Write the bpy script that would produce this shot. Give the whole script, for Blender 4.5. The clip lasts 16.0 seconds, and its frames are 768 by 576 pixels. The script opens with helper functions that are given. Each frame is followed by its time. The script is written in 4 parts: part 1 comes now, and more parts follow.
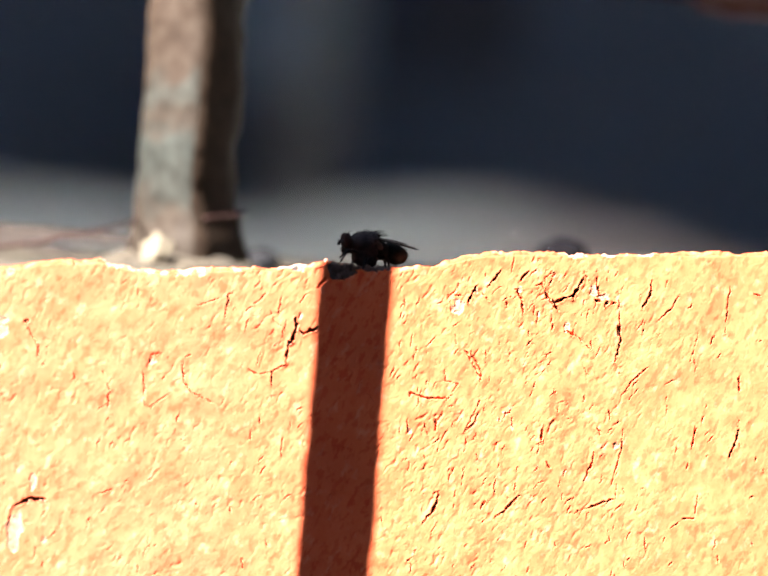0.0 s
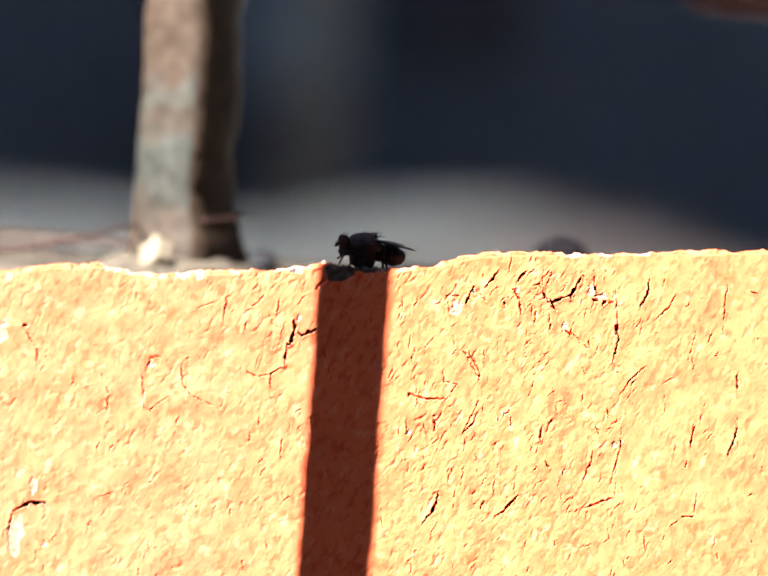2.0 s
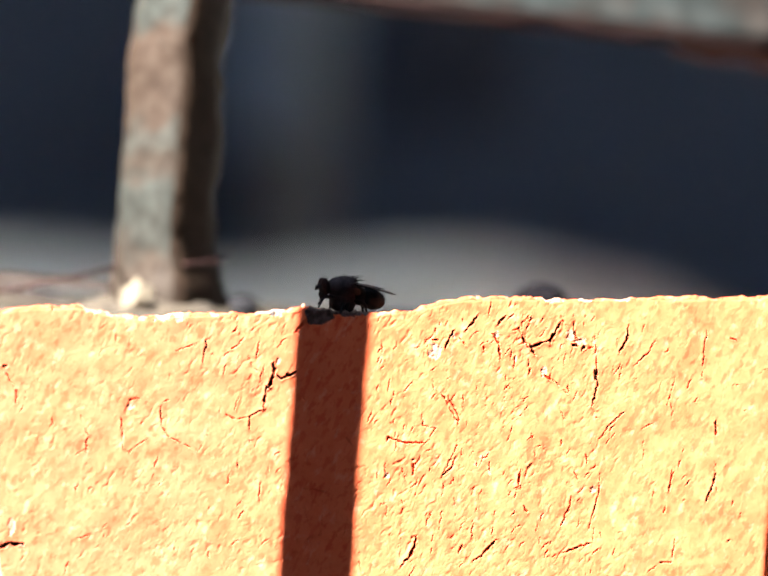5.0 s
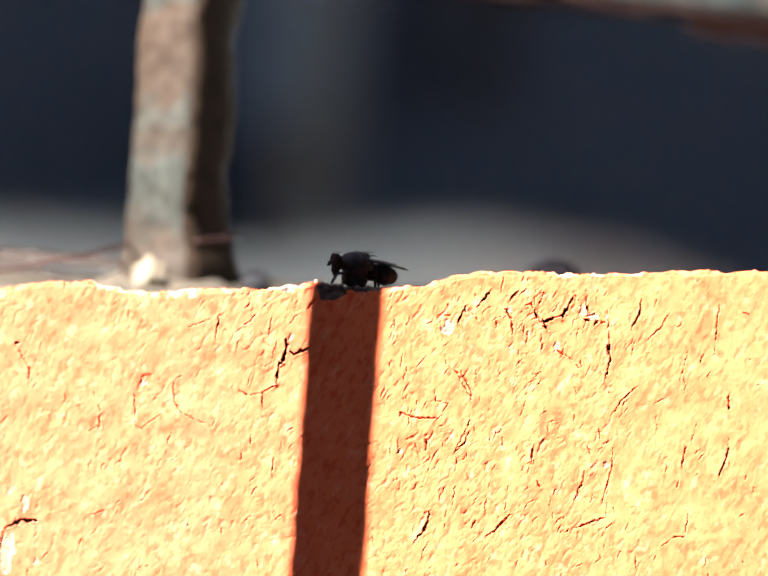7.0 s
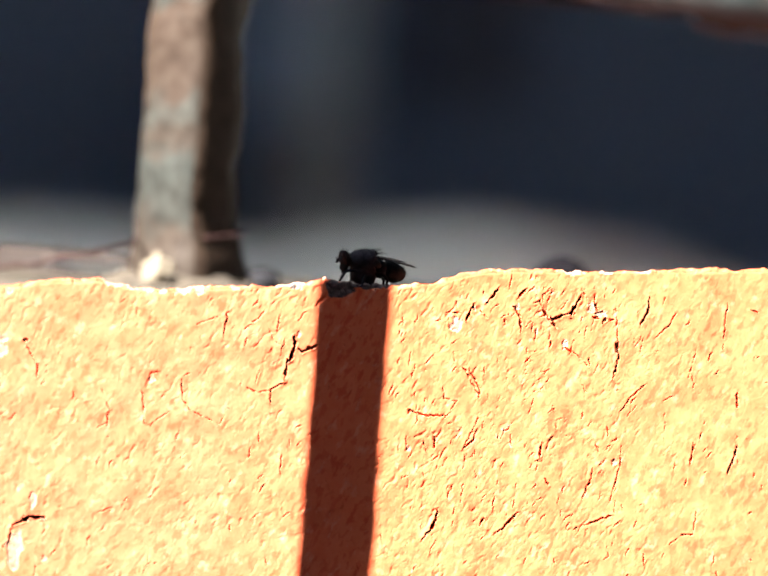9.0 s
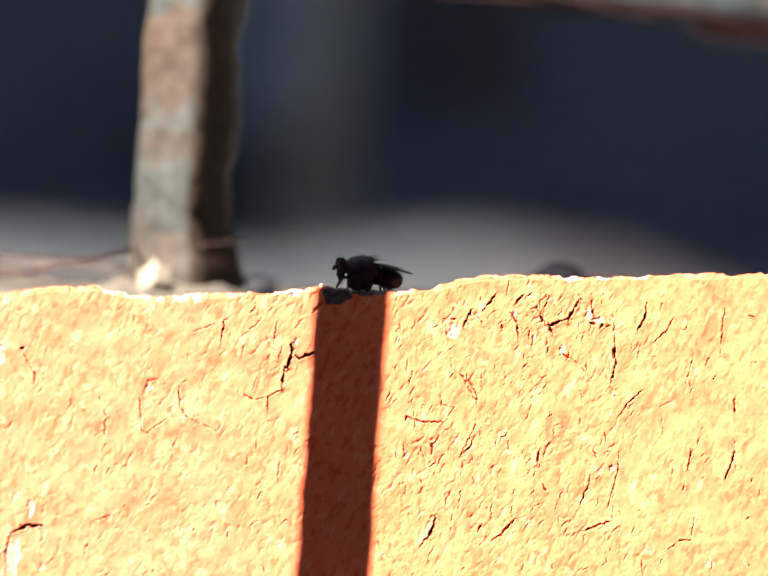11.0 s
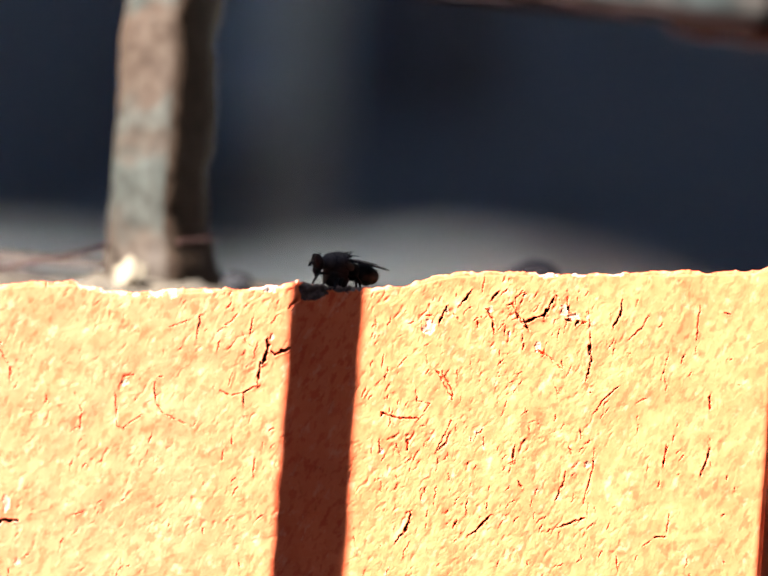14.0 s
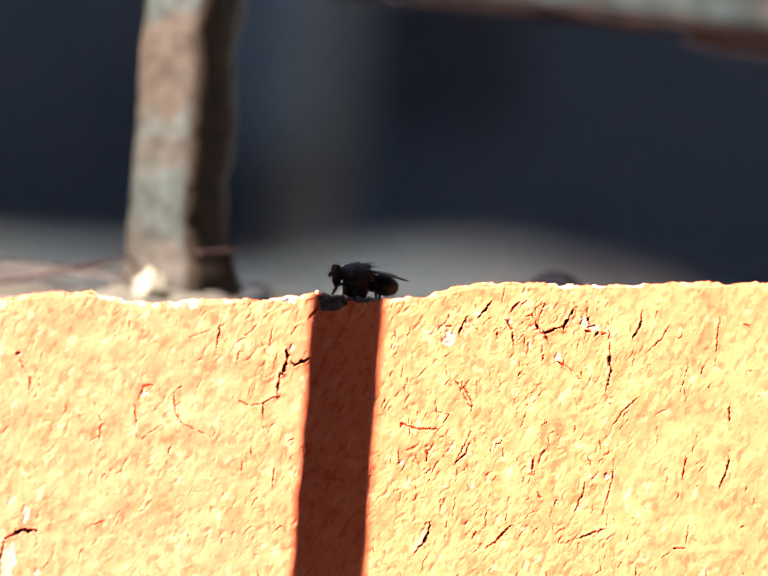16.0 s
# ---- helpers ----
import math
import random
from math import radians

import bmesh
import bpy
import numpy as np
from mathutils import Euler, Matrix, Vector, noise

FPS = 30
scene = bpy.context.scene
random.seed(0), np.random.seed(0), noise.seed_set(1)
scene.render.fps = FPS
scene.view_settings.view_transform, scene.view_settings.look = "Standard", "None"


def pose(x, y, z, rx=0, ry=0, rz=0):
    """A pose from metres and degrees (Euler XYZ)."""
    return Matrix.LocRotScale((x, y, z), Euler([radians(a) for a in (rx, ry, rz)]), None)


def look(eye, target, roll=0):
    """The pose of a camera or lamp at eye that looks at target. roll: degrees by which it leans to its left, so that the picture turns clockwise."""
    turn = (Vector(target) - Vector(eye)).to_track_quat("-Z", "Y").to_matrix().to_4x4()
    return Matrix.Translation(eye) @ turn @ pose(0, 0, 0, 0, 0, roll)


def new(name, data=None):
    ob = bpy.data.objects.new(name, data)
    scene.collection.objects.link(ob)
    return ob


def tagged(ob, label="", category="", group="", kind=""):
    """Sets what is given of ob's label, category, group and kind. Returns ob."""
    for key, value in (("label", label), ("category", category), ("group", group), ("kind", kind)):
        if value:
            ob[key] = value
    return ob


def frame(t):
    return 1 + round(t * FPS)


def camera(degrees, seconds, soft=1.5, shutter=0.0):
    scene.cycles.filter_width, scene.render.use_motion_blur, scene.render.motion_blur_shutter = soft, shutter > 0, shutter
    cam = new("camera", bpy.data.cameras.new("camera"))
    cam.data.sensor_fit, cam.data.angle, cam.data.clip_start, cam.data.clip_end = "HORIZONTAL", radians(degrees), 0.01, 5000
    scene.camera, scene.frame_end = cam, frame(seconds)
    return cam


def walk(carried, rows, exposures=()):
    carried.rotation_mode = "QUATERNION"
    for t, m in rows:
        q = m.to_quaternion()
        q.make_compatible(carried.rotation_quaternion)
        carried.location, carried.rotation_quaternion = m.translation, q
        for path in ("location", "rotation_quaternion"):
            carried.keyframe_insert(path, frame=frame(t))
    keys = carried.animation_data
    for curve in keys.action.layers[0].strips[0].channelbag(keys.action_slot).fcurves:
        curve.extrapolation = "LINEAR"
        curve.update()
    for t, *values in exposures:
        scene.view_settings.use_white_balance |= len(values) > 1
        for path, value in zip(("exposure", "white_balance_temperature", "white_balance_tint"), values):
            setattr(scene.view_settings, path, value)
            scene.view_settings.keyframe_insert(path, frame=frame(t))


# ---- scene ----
# ---- camera and walk ----
EYE_Z = 0.902
cam = camera(7.44, 16.0, soft=1.9)
cam.data.dof.use_dof = True
cam.data.dof.focus_distance = 0.808
cam.data.dof.aperture_fstop = 16.5
# seconds, place (across, towards the wall, up; millimetres), yaw, pitch, roll (leaning left)
ROWS = [
    (0.0, -2.30, 0.00, 1.90, -0.1647, -0.5211, 4.350),
    (0.5, -1.60, -1.30, 1.60, -0.2628, -0.3874, 3.908),
    (1.0, -0.90, -2.80, 1.80, -0.3845, -0.4427, 3.923),
    (1.5, -1.00, -2.40, 1.40, -0.2965, -0.0863, 4.207),
    (2.0, -1.00, -1.70, 2.50, -0.0915, -0.5489, 3.849),
    (2.5, -0.70, -2.40, 2.60, -0.1017, -0.6724, 3.769),
    (3.0, -0.20, -1.90, 2.60, -0.1096, -0.6681, 3.814),
    (3.5, 0.20, -2.70, 2.20, -0.0879, -0.2181, 4.233),
    (4.0, 0.20, -3.60, 2.10, -0.1414, -0.0222, 4.049),
    (4.2, 0.20, -2.60, 2.00, -0.1339, -0.0071, 4.150),
    (6.3, 0.20, -2.50, 0.40, -0.1859, -0.0742, 4.250),
    (6.5, 0.20, -3.50, 0.35, -0.2280, -0.0585, 4.176),
    (7.0, 0.20, -2.40, 0.00, -0.0692, -0.1790, 4.039),
    (7.5, -0.20, -2.30, -0.10, 0.1021, -0.2394, 4.080),
    (8.0, 0.00, -2.60, 0.30, 0.1378, -0.1998, 4.300),
    (8.5, 0.00, -2.80, 0.30, 0.0143, -0.1746, 4.275),
    (9.0, 0.00, -2.30, 0.50, -0.0045, -0.2459, 4.111),
    (11.3, 0.00, -1.90, 0.40, -0.0299, -0.1718, 3.875),
    (11.5, 0.00, -1.10, 0.35, -0.0167, -0.2812, 3.917),
    (12.0, 0.00, -0.60, 0.00, 0.0309, -0.3561, 3.908),
    (12.5, 0.00, -1.70, -0.20, 0.0450, -0.3990, 3.923),
    (13.0, 0.00, -2.40, -0.60, -0.0480, -0.1923, 4.051),
    (13.5, 0.00, -3.30, -0.90, -0.2671, -0.1163, 4.133),
    (14.0, 0.00, -2.50, -1.00, -0.2651, -0.0938, 4.027),
    (14.5, 0.00, -1.90, -1.40, -0.0370, 0.0634, 3.957),
    (15.0, 0.00, -2.10, -1.50, 0.0135, -0.0210, 4.085),
    (15.5, 0.00, -3.00, -1.60, -0.0331, -0.0587, 4.105),
    (16.0, 0.00, -2.50, -1.70, -0.0671, 0.0471, 4.112),
]


def aim(x, y, z, yaw, pitch, roll):
    a, p = radians(yaw), radians(pitch)
    way = Vector((-math.sin(a) * math.cos(p), math.cos(a) * math.cos(p), math.sin(p)))
    eye = Vector((x / 1000, y / 1000, EYE_Z + z / 1000))
    return look(eye, eye + way, roll)


walk(cam, [(t, aim(*place)) for t, *place in ROWS])

# ---- light ----
SUN_AZ, SUN_EL = 47.0, 42.0          # degrees to the left of straight behind the camera, and above the horizon
TO_SUN = Vector((-math.sin(radians(SUN_AZ)) * math.cos(radians(SUN_EL)),
                 -math.cos(radians(SUN_AZ)) * math.cos(radians(SUN_EL)), math.sin(radians(SUN_EL))))
world = bpy.data.worlds.new("world")
world.use_nodes = True
scene.world = world
wn = world.node_tree
sky = wn.nodes.new("ShaderNodeTexSky")
sky.sky_type, sky.sun_disc = "NISHITA", False
sky.sun_elevation, sky.sun_rotation = radians(SUN_EL), math.atan2(TO_SUN.x, TO_SUN.y)
wn.links.new(sky.outputs[0], wn.nodes["Background"].inputs[0])
wn.nodes["Background"].inputs[1].default_value = 0.05
sun = new("sun", bpy.data.lights.new("sun", "SUN"))
sun.data.energy, sun.data.angle, sun.data.color = 5.0, radians(0.3), (1.0, 0.94, 0.85)
sun.matrix_world = look(TO_SUN * 10, (0, 0, 0))
scene.view_settings.exposure = 2.98

# ---- materials ----
MM = 0.001


def material(name, rough=0.7, metal=0.0, spec=0.4):
    m = bpy.data.materials.new(name)
    m.use_nodes = True
    n = m.node_tree.nodes["Principled BSDF"]
    n.inputs["Roughness"].default_value = rough
    n.inputs["Metallic"].default_value = metal
    n.inputs["Specular IOR Level"].default_value = spec
    return m, m.node_tree, n


def spots(tree, scale, detail=4, rough=0.6, stretch=None, turn=0.0):
    tc = tree.nodes.new("ShaderNodeTexCoord")
    out = tc.outputs["Object"]
    if stretch:
        mp = tree.nodes.new("ShaderNodeMapping")
        mp.vector_type = "TEXTURE"
        mp.inputs["Scale"].default_value = [1 / k for k in stretch]
        mp.inputs["Rotation"].default_value = (0, radians(turn), 0)
        tree.links.new(out, mp.inputs["Vector"])
        out = mp.outputs[0]
    t = tree.nodes.new("ShaderNodeTexNoise")
    t.inputs["Scale"].default_value = scale
    t.inputs["Detail"].default_value = detail
    t.inputs["Roughness"].default_value = rough
    tree.links.new(out, t.inputs["Vector"])
    return t.outputs["Fac"]


def ramp(tree, fac, *stops):
    r = tree.nodes.new("ShaderNodeValToRGB")
    e = r.color_ramp.elements
    e[0].position, e[0].color = stops[0][0], (*stops[0][1], 1)
    e[1].position, e[1].color = stops[-1][0], (*stops[-1][1], 1)
    for p, c in stops[1:-1]:
        k = e.new(p)
        k.color = (*c, 1)
    tree.links.new(fac, r.inputs[0])
    return r.outputs[0]


def blend(tree, fac, a, b, kind="MIX"):
    x = tree.nodes.new("ShaderNodeMix")
    x.data_type, x.blend_type = "RGBA", kind
    if isinstance(fac, float):
        x.inputs[0].default_value = fac
    else:
        tree.links.new(fac, x.inputs[0])
    tree.links.new(a, x.inputs[6])
    tree.links.new(b, x.inputs[7])
    return x.outputs[2]


def relief(tree, shader, fac, strength, distance):
    b = tree.nodes.new("ShaderNodeBump")
    b.inputs["Strength"].default_value = strength
    b.inputs["Distance"].default_value = distance
    tree.links.new(fac, b.inputs["Height"])
    tree.links.new(b.outputs[0], shader.inputs["Normal"])


def speckled(name, stops, scale, rough=0.7, metal=0.0, bump=0.3, depth=0.0003, second=None, spec=0.4):
    """A surface coloured by two scales of noise, with fine relief."""
    m, t, s = material(name, rough, metal, spec)
    f = spots(t, scale)
    col = ramp(t, f, *stops)
    if second:
        g = spots(t, second[0], 3)
        col = blend(t, ramp(t, g, (0.42, (0, 0, 0)), (0.62, (1, 1, 1))), col, ramp(t, f, *second[1]))
    t.links.new(col, s.inputs["Base Color"])
    if bump:
        relief(t, s, spots(t, scale * 3, 5), bump, depth)
    return m


PAINT = speckled("orange_masonry_paint", [(0.34, (0.785, 0.158, 0.062)), (0.47, (0.816, 0.187, 0.077)), (0.66, (0.845, 0.213, 0.092))], 420,
                 0.75, bump=0.35, depth=0.00012, second=(60, [(0.34, (0.79, 0.166, 0.067)), (0.66, (0.83, 0.208, 0.088))]), spec=0.25)


def mottle(m):
    """Flecks and scuffs; the paint turns a little pinker towards one end."""
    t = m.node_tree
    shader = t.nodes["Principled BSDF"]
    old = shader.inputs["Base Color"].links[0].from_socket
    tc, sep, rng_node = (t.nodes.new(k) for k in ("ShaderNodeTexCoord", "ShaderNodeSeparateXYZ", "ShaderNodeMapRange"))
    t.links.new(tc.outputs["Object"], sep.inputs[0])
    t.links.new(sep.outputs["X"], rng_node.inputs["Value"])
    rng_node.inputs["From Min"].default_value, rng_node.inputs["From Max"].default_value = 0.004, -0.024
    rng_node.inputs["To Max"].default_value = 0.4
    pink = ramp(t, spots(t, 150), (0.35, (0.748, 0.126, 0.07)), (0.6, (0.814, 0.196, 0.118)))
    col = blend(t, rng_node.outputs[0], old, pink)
    # flecks of a deeper orange; pale scuffs that also paint in sunlit flake edges
    fleck = ramp(t, spots(t, 620, 3, 0.62, (1.5, 1.0, 0.75), 26), (0.52, (0, 0, 0)), (0.595, (0.68, 0.68, 0.68)))
    clump = ramp(t, spots(t, 130, 3, 0.5), (0.38, (0.5, 0.5, 0.5)), (0.58, (1, 1, 1)))
    fleck = blend(t, 1.0, fleck, clump, "MULTIPLY")
    deep = ramp(t, spots(t, 90), (0.3, (0.616, 0.069, 0.024)), (0.7, (0.704, 0.092, 0.035)))
    col = blend(t, fleck, col, deep)
    scuff_glint = ramp(t, spots(t, 480, 4, 0.6, (1.3, 1.0, 0.75), 26), (0.575, (0, 0, 0)), (0.68, (0.6, 0.6, 0.6)))
    pale = ramp(t, spots(t, 700), (0.3, (0.86, 0.317, 0.176)), (0.7, (0.88, 0.405, 0.255)))
    t.links.new(blend(t, scuff_glint, col, pale), shader.inputs["Base Color"])


mottle(PAINT)
PLASTER = speckled("white_plaster", [(0.36, (0.36, 0.165, 0.115)), (0.48, (0.581, 0.265, 0.175)), (0.7, (0.704, 0.38, 0.28))], 1300, 0.9, bump=0.6, depth=0.00015)
DEEP_RIM = speckled("deep_orange_edge", [(0.3, (0.55, 0.058, 0.02)), (0.5, (0.66, 0.088, 0.032)), (0.7, (0.75, 0.14, 0.055))], 500, 0.85, bump=0.5, depth=0.0001)
END_GREY = speckled("dark_end_grey", [(0.3, (0.085, 0.095, 0.08)), (0.7, (0.135, 0.15, 0.125))], 300, 0.95, bump=0.5, depth=0.0003)
MORTAR = speckled("grey_mortar", [(0.3, (0.048, 0.035, 0.032)), (0.5, (0.092, 0.072, 0.066)), (0.75, (0.167, 0.136, 0.128))], 1100, 0.95, bump=0.7, depth=0.0002)
CRACK_SHADE = speckled("crack_shade_brown", [(0.3, (0.062, 0.0176, 0.0106)), (0.7, (0.123, 0.037, 0.021))], 900, 0.95, bump=0.4, depth=0.0001, spec=0.1)


def flaking(name, greens, tans, bands):
    """Old grey-green paint that has come off in bands, down to a tan primer; heights of the bands in metres."""
    m, t, sh = material(name, 0.65, 0.0, 0.15)
    tc, sep, add = (t.nodes.new(k) for k in ("ShaderNodeTexCoord", "ShaderNodeSeparateXYZ", "ShaderNodeMath"))
    t.links.new(tc.outputs["Object"], sep.inputs[0])
    wob = t.nodes.new("ShaderNodeMapRange")
    wob.inputs["To Min"].default_value, wob.inputs["To Max"].default_value = -0.009, 0.009
    t.links.new(spots(t, 170, 4, 0.65), wob.inputs["Value"])
    t.links.new(sep.outputs["Z"], add.inputs[0])
    t.links.new(wob.outputs[0], add.inputs[1])
    height = t.nodes.new("ShaderNodeMapRange")
    height.inputs["From Max"].default_value = 0.1
    t.links.new(add.outputs[0], height.inputs["Value"])
    keep = ramp(t, height.outputs[0], *[(z / 0.1, (k, k, k)) for z, k in bands])
    f = spots(t, 420, 5, 0.65)
    col = blend(t, keep, ramp(t, f, *tans), ramp(t, f, *greens))
    pit = ramp(t, spots(t, 900, 4, 0.7), (0.60, (0, 0, 0)), (0.72, (0.75, 0.75, 0.75)))
    col = blend(t, pit, col, ramp(t, f, (0.3, (0.0141, 0.0079, 0.0053)), (0.7, (0.03, 0.0158, 0.0106))))
    t.links.new(col, sh.inputs["Base Color"])
    relief(t, sh, spots(t, 700, 5), 0.5, 0.0003)
    return m


GREENS = ((0.3, (0.0162, 0.0184, 0.0170)), (0.5, (0.0276, 0.0340, 0.0322)), (0.7, (0.0423, 0.0534, 0.0515)))
TANS = ((0.3, (0.0230, 0.0130, 0.0089)), (0.5, (0.0423, 0.0267, 0.0193)), (0.7, (0.0598, 0.0423, 0.0322)))
# Darker browns that put the shade of the post's far side into colour.
SHADE_BROWNS = ((0.3, (0.0114, 0.007, 0.0048)), (0.5, (0.023, 0.0141, 0.0097)), (0.7, (0.037, 0.025, 0.0176)))
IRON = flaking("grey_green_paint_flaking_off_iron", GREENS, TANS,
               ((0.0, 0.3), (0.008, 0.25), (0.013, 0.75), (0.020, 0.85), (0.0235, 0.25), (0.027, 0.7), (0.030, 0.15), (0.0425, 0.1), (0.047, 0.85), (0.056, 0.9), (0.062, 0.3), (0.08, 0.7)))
SHADED_SIDE = flaking("iron_browned_on_shaded_side", TANS, SHADE_BROWNS, ((0.0, 0.0), (0.05, 0.12), (0.055, 0.05), (0.1, 0.1)))
RAIL_PAINT = speckled("grey_rail_paint", [(0.34, (0.0193, 0.0225, 0.0227)), (0.5, (0.0294, 0.0363, 0.0378)), (0.66, (0.0445, 0.0559, 0.0594))], 170, 0.65,
                      bump=0.4, depth=0.0002, second=(95, [(0.34, (0.025, 0.0205, 0.019)), (0.5, (0.039, 0.034, 0.032)), (0.66, (0.057, 0.052, 0.05))]), spec=0.15)
DARK_RUST = speckled("dark_red_rust_scale", [(0.3, (0.0098, 0.0020, 0.0021)), (0.6, (0.0196, 0.0043, 0.0039)), (0.8, (0.0322, 0.0085, 0.0075))], 400, 0.9, bump=0.6, depth=0.0003)
RUST = speckled("red_rust", [(0.3, (0.036, 0.0036, 0.0012)), (0.6, (0.062, 0.0075, 0.0025)), (0.8, (0.085, 0.014, 0.005))], 400, 0.9, bump=0.6, depth=0.0003)
CREAM = speckled("cream_cement", [(0.3, (0.123, 0.101, 0.075)), (0.7, (0.255, 0.22, 0.167))], 500, 0.95, bump=0.5, depth=0.0003)
CEMENT = speckled("pale_cement", [(0.3, (0.0368, 0.0287, 0.0231)), (0.6, (0.0690, 0.0566, 0.0423)), (0.8, (0.1132, 0.0922, 0.0647))], 350, 0.95, bump=0.6, depth=0.0004)
STONE = speckled("dusty_grey_stone", [(0.3, (0.74, 0.79, 0.8)), (0.7, (0.85, 0.89, 0.88))], 9, 0.95, bump=0.3, depth=0.004,
                 second=(3.5, [(0.3, (0.6, 0.57, 0.54)), (0.7, (0.72, 0.69, 0.65))]))
PEBBLE = speckled("dark_pebble", [(0.3, (0.004, 0.0035, 0.005)), (0.7, (0.010, 0.009, 0.011))], 500, 0.9, spec=0.03)
GREY_PEBBLE = speckled("grey_pebble", [(0.3, (0.012, 0.012, 0.015)), (0.7, (0.026, 0.026, 0.03))], 500, 0.9, spec=0.1)
NAVY = speckled("dark_blue_grey_plaster", [(0.3, (0.1154, 0.1536, 0.2454)), (0.7, (0.1445, 0.1891, 0.2939))], 2.2, 0.85, bump=0.2, depth=0.004)
BLACK = speckled("blackened_timber", [(0.3, (0.06, 0.075, 0.124)), (0.7, (0.105, 0.124, 0.195))], 6, 0.8, bump=0.3, depth=0.002)
BLOCK_BROWN = speckled("light_block_brown", [(0.3, (0.032, 0.0194, 0.0123)), (0.7, (0.051, 0.032, 0.021))], 6, 0.8, bump=0.3, depth=0.002)
PIPE = speckled("pale_grey_pipe_paint", [(0.3, (0.497, 0.572, 0.67)), (0.7, (0.583, 0.648, 0.734))], 5, 0.6, bump=0.1, depth=0.001)
BLUE_BOARD = speckled("pale_blue_board_paint", [(0.3, (0.315, 0.441, 0.714)), (0.7, (0.378, 0.504, 0.777))], 6, 0.7, bump=0.1, depth=0.001)
DIM_PIPE = speckled("dimmed_pipe_grey", [(0.3, (0.362, 0.355, 0.363)), (0.7, (0.45, 0.439, 0.442))], 9, 0.7, bump=0.2, depth=0.001)
PLUM = speckled("dark_plum_timber", [(0.3, (0.075, 0.083, 0.125)), (0.7, (0.098, 0.107, 0.155))], 6, 0.8, bump=0.3, depth=0.002)
OCHRE = speckled("light_block_orange", [(0.3, (0.06, 0.0132, 0.0062)), (0.7, (0.079, 0.0185, 0.0079))], 3, 0.85, bump=0.2, depth=0.004)
FLOOR = speckled("bounce_floor_pale", [(0.3, (0.7, 0.72, 0.7)), (0.7, (0.81, 0.83, 0.81))], 4, 0.9, bump=0.3, depth=0.003)
ROOF = speckled("bounce_roof_grey", [(0.3, (0.4, 0.42, 0.44)), (0.7, (0.48, 0.5, 0.52))], 3, 0.9, bump=0.2, depth=0.003)
EARTH = speckled("dry_earth", [(0.3, (0.044, 0.04, 0.035)), (0.7, (0.079, 0.07, 0.062))], 7, 0.95, bump=0.4, depth=0.01)
WIRE = speckled("rusty_wire", [(0.3, (0.0247, 0.0086, 0.0073)), (0.7, (0.0541, 0.0195, 0.0173))], 700, 0.8, bump=0.0)
STRAW = speckled("dry_grass_blade", [(0.3, (0.053, 0.04, 0.037)), (0.7, (0.106, 0.084, 0.075))], 300, 0.8, bump=0.0)
FIBRE = speckled("white_fibre", [(0.3, (0.616, 0.616, 0.616)), (0.7, (0.792, 0.792, 0.792))], 500, 0.5, bump=0.0)
CHITIN = speckled("black_chitin", [(0.35, (0.013, 0.0138, 0.0165)), (0.65, (0.021, 0.022, 0.026))], 1500, 0.7, bump=0.3, depth=0.00004, spec=0.05)
BLUE_BLACK = speckled("blue_black_chitin", [(0.35, (0.0075, 0.0135, 0.017)), (0.65, (0.0135, 0.022, 0.027))], 1500, 0.6, bump=0.3, depth=0.00004, spec=0.08)
DUSTED = speckled("grey_dusted_chitin", [(0.35, (0.021, 0.0195, 0.0225)), (0.65, (0.045, 0.041, 0.047))], 1000, 0.65, bump=0.3, depth=0.00004, spec=0.12)
EYE = speckled("dark_red_eye", [(0.3, (0.0108, 0.0053, 0.0061)), (0.7, (0.0187, 0.0089, 0.0097))], 3000, 0.6, bump=0.5, depth=0.00002, spec=0.15)
FACE = speckled("silvery_face", [(0.3, (0.0080, 0.0086, 0.0100)), (0.7, (0.0152, 0.0166, 0.0190))], 1600, 0.7, bump=0.0, spec=0.1)


FLAP = speckled("pale_flap", [(0.3, (0.021, 0.0182, 0.0168)), (0.7, (0.038, 0.034, 0.031))], 2000, 0.7, bump=0.0)


def membrane():
    m, t, s = material("wing_membrane", 0.35, 0.0, 0.3)
    s.inputs["Base Color"].default_value = (0.022, 0.021, 0.023, 1)
    s.inputs["Alpha"].default_value = 0.86
    return m


WING = membrane()


# ---- mesh helpers ----
def part(name, bm, mat, parent=None, label="", smooth=True):
    me = bpy.data.meshes.new(name)
    bm.to_mesh(me)
    bm.free()
    for m in mat if isinstance(mat, (list, tuple)) else (mat,):
        me.materials.append(m)
    if smooth:
        me.polygons.foreach_set("use_smooth", [True] * len(me.polygons))
    ob = new(name, me)
    ob.parent = parent
    return tagged(ob, label)


def hash01(ix, iy, seed):
    h = (ix.astype(np.int64) * 374761393 + iy.astype(np.int64) * 668265263 + seed * 1274126177) & 0x7FFFFFFF
    h = ((h ^ (h >> 13)) * 1103515245) & 0x7FFFFFFF
    return ((h ^ (h >> 16)) & 0xFFFF) / 65535.0


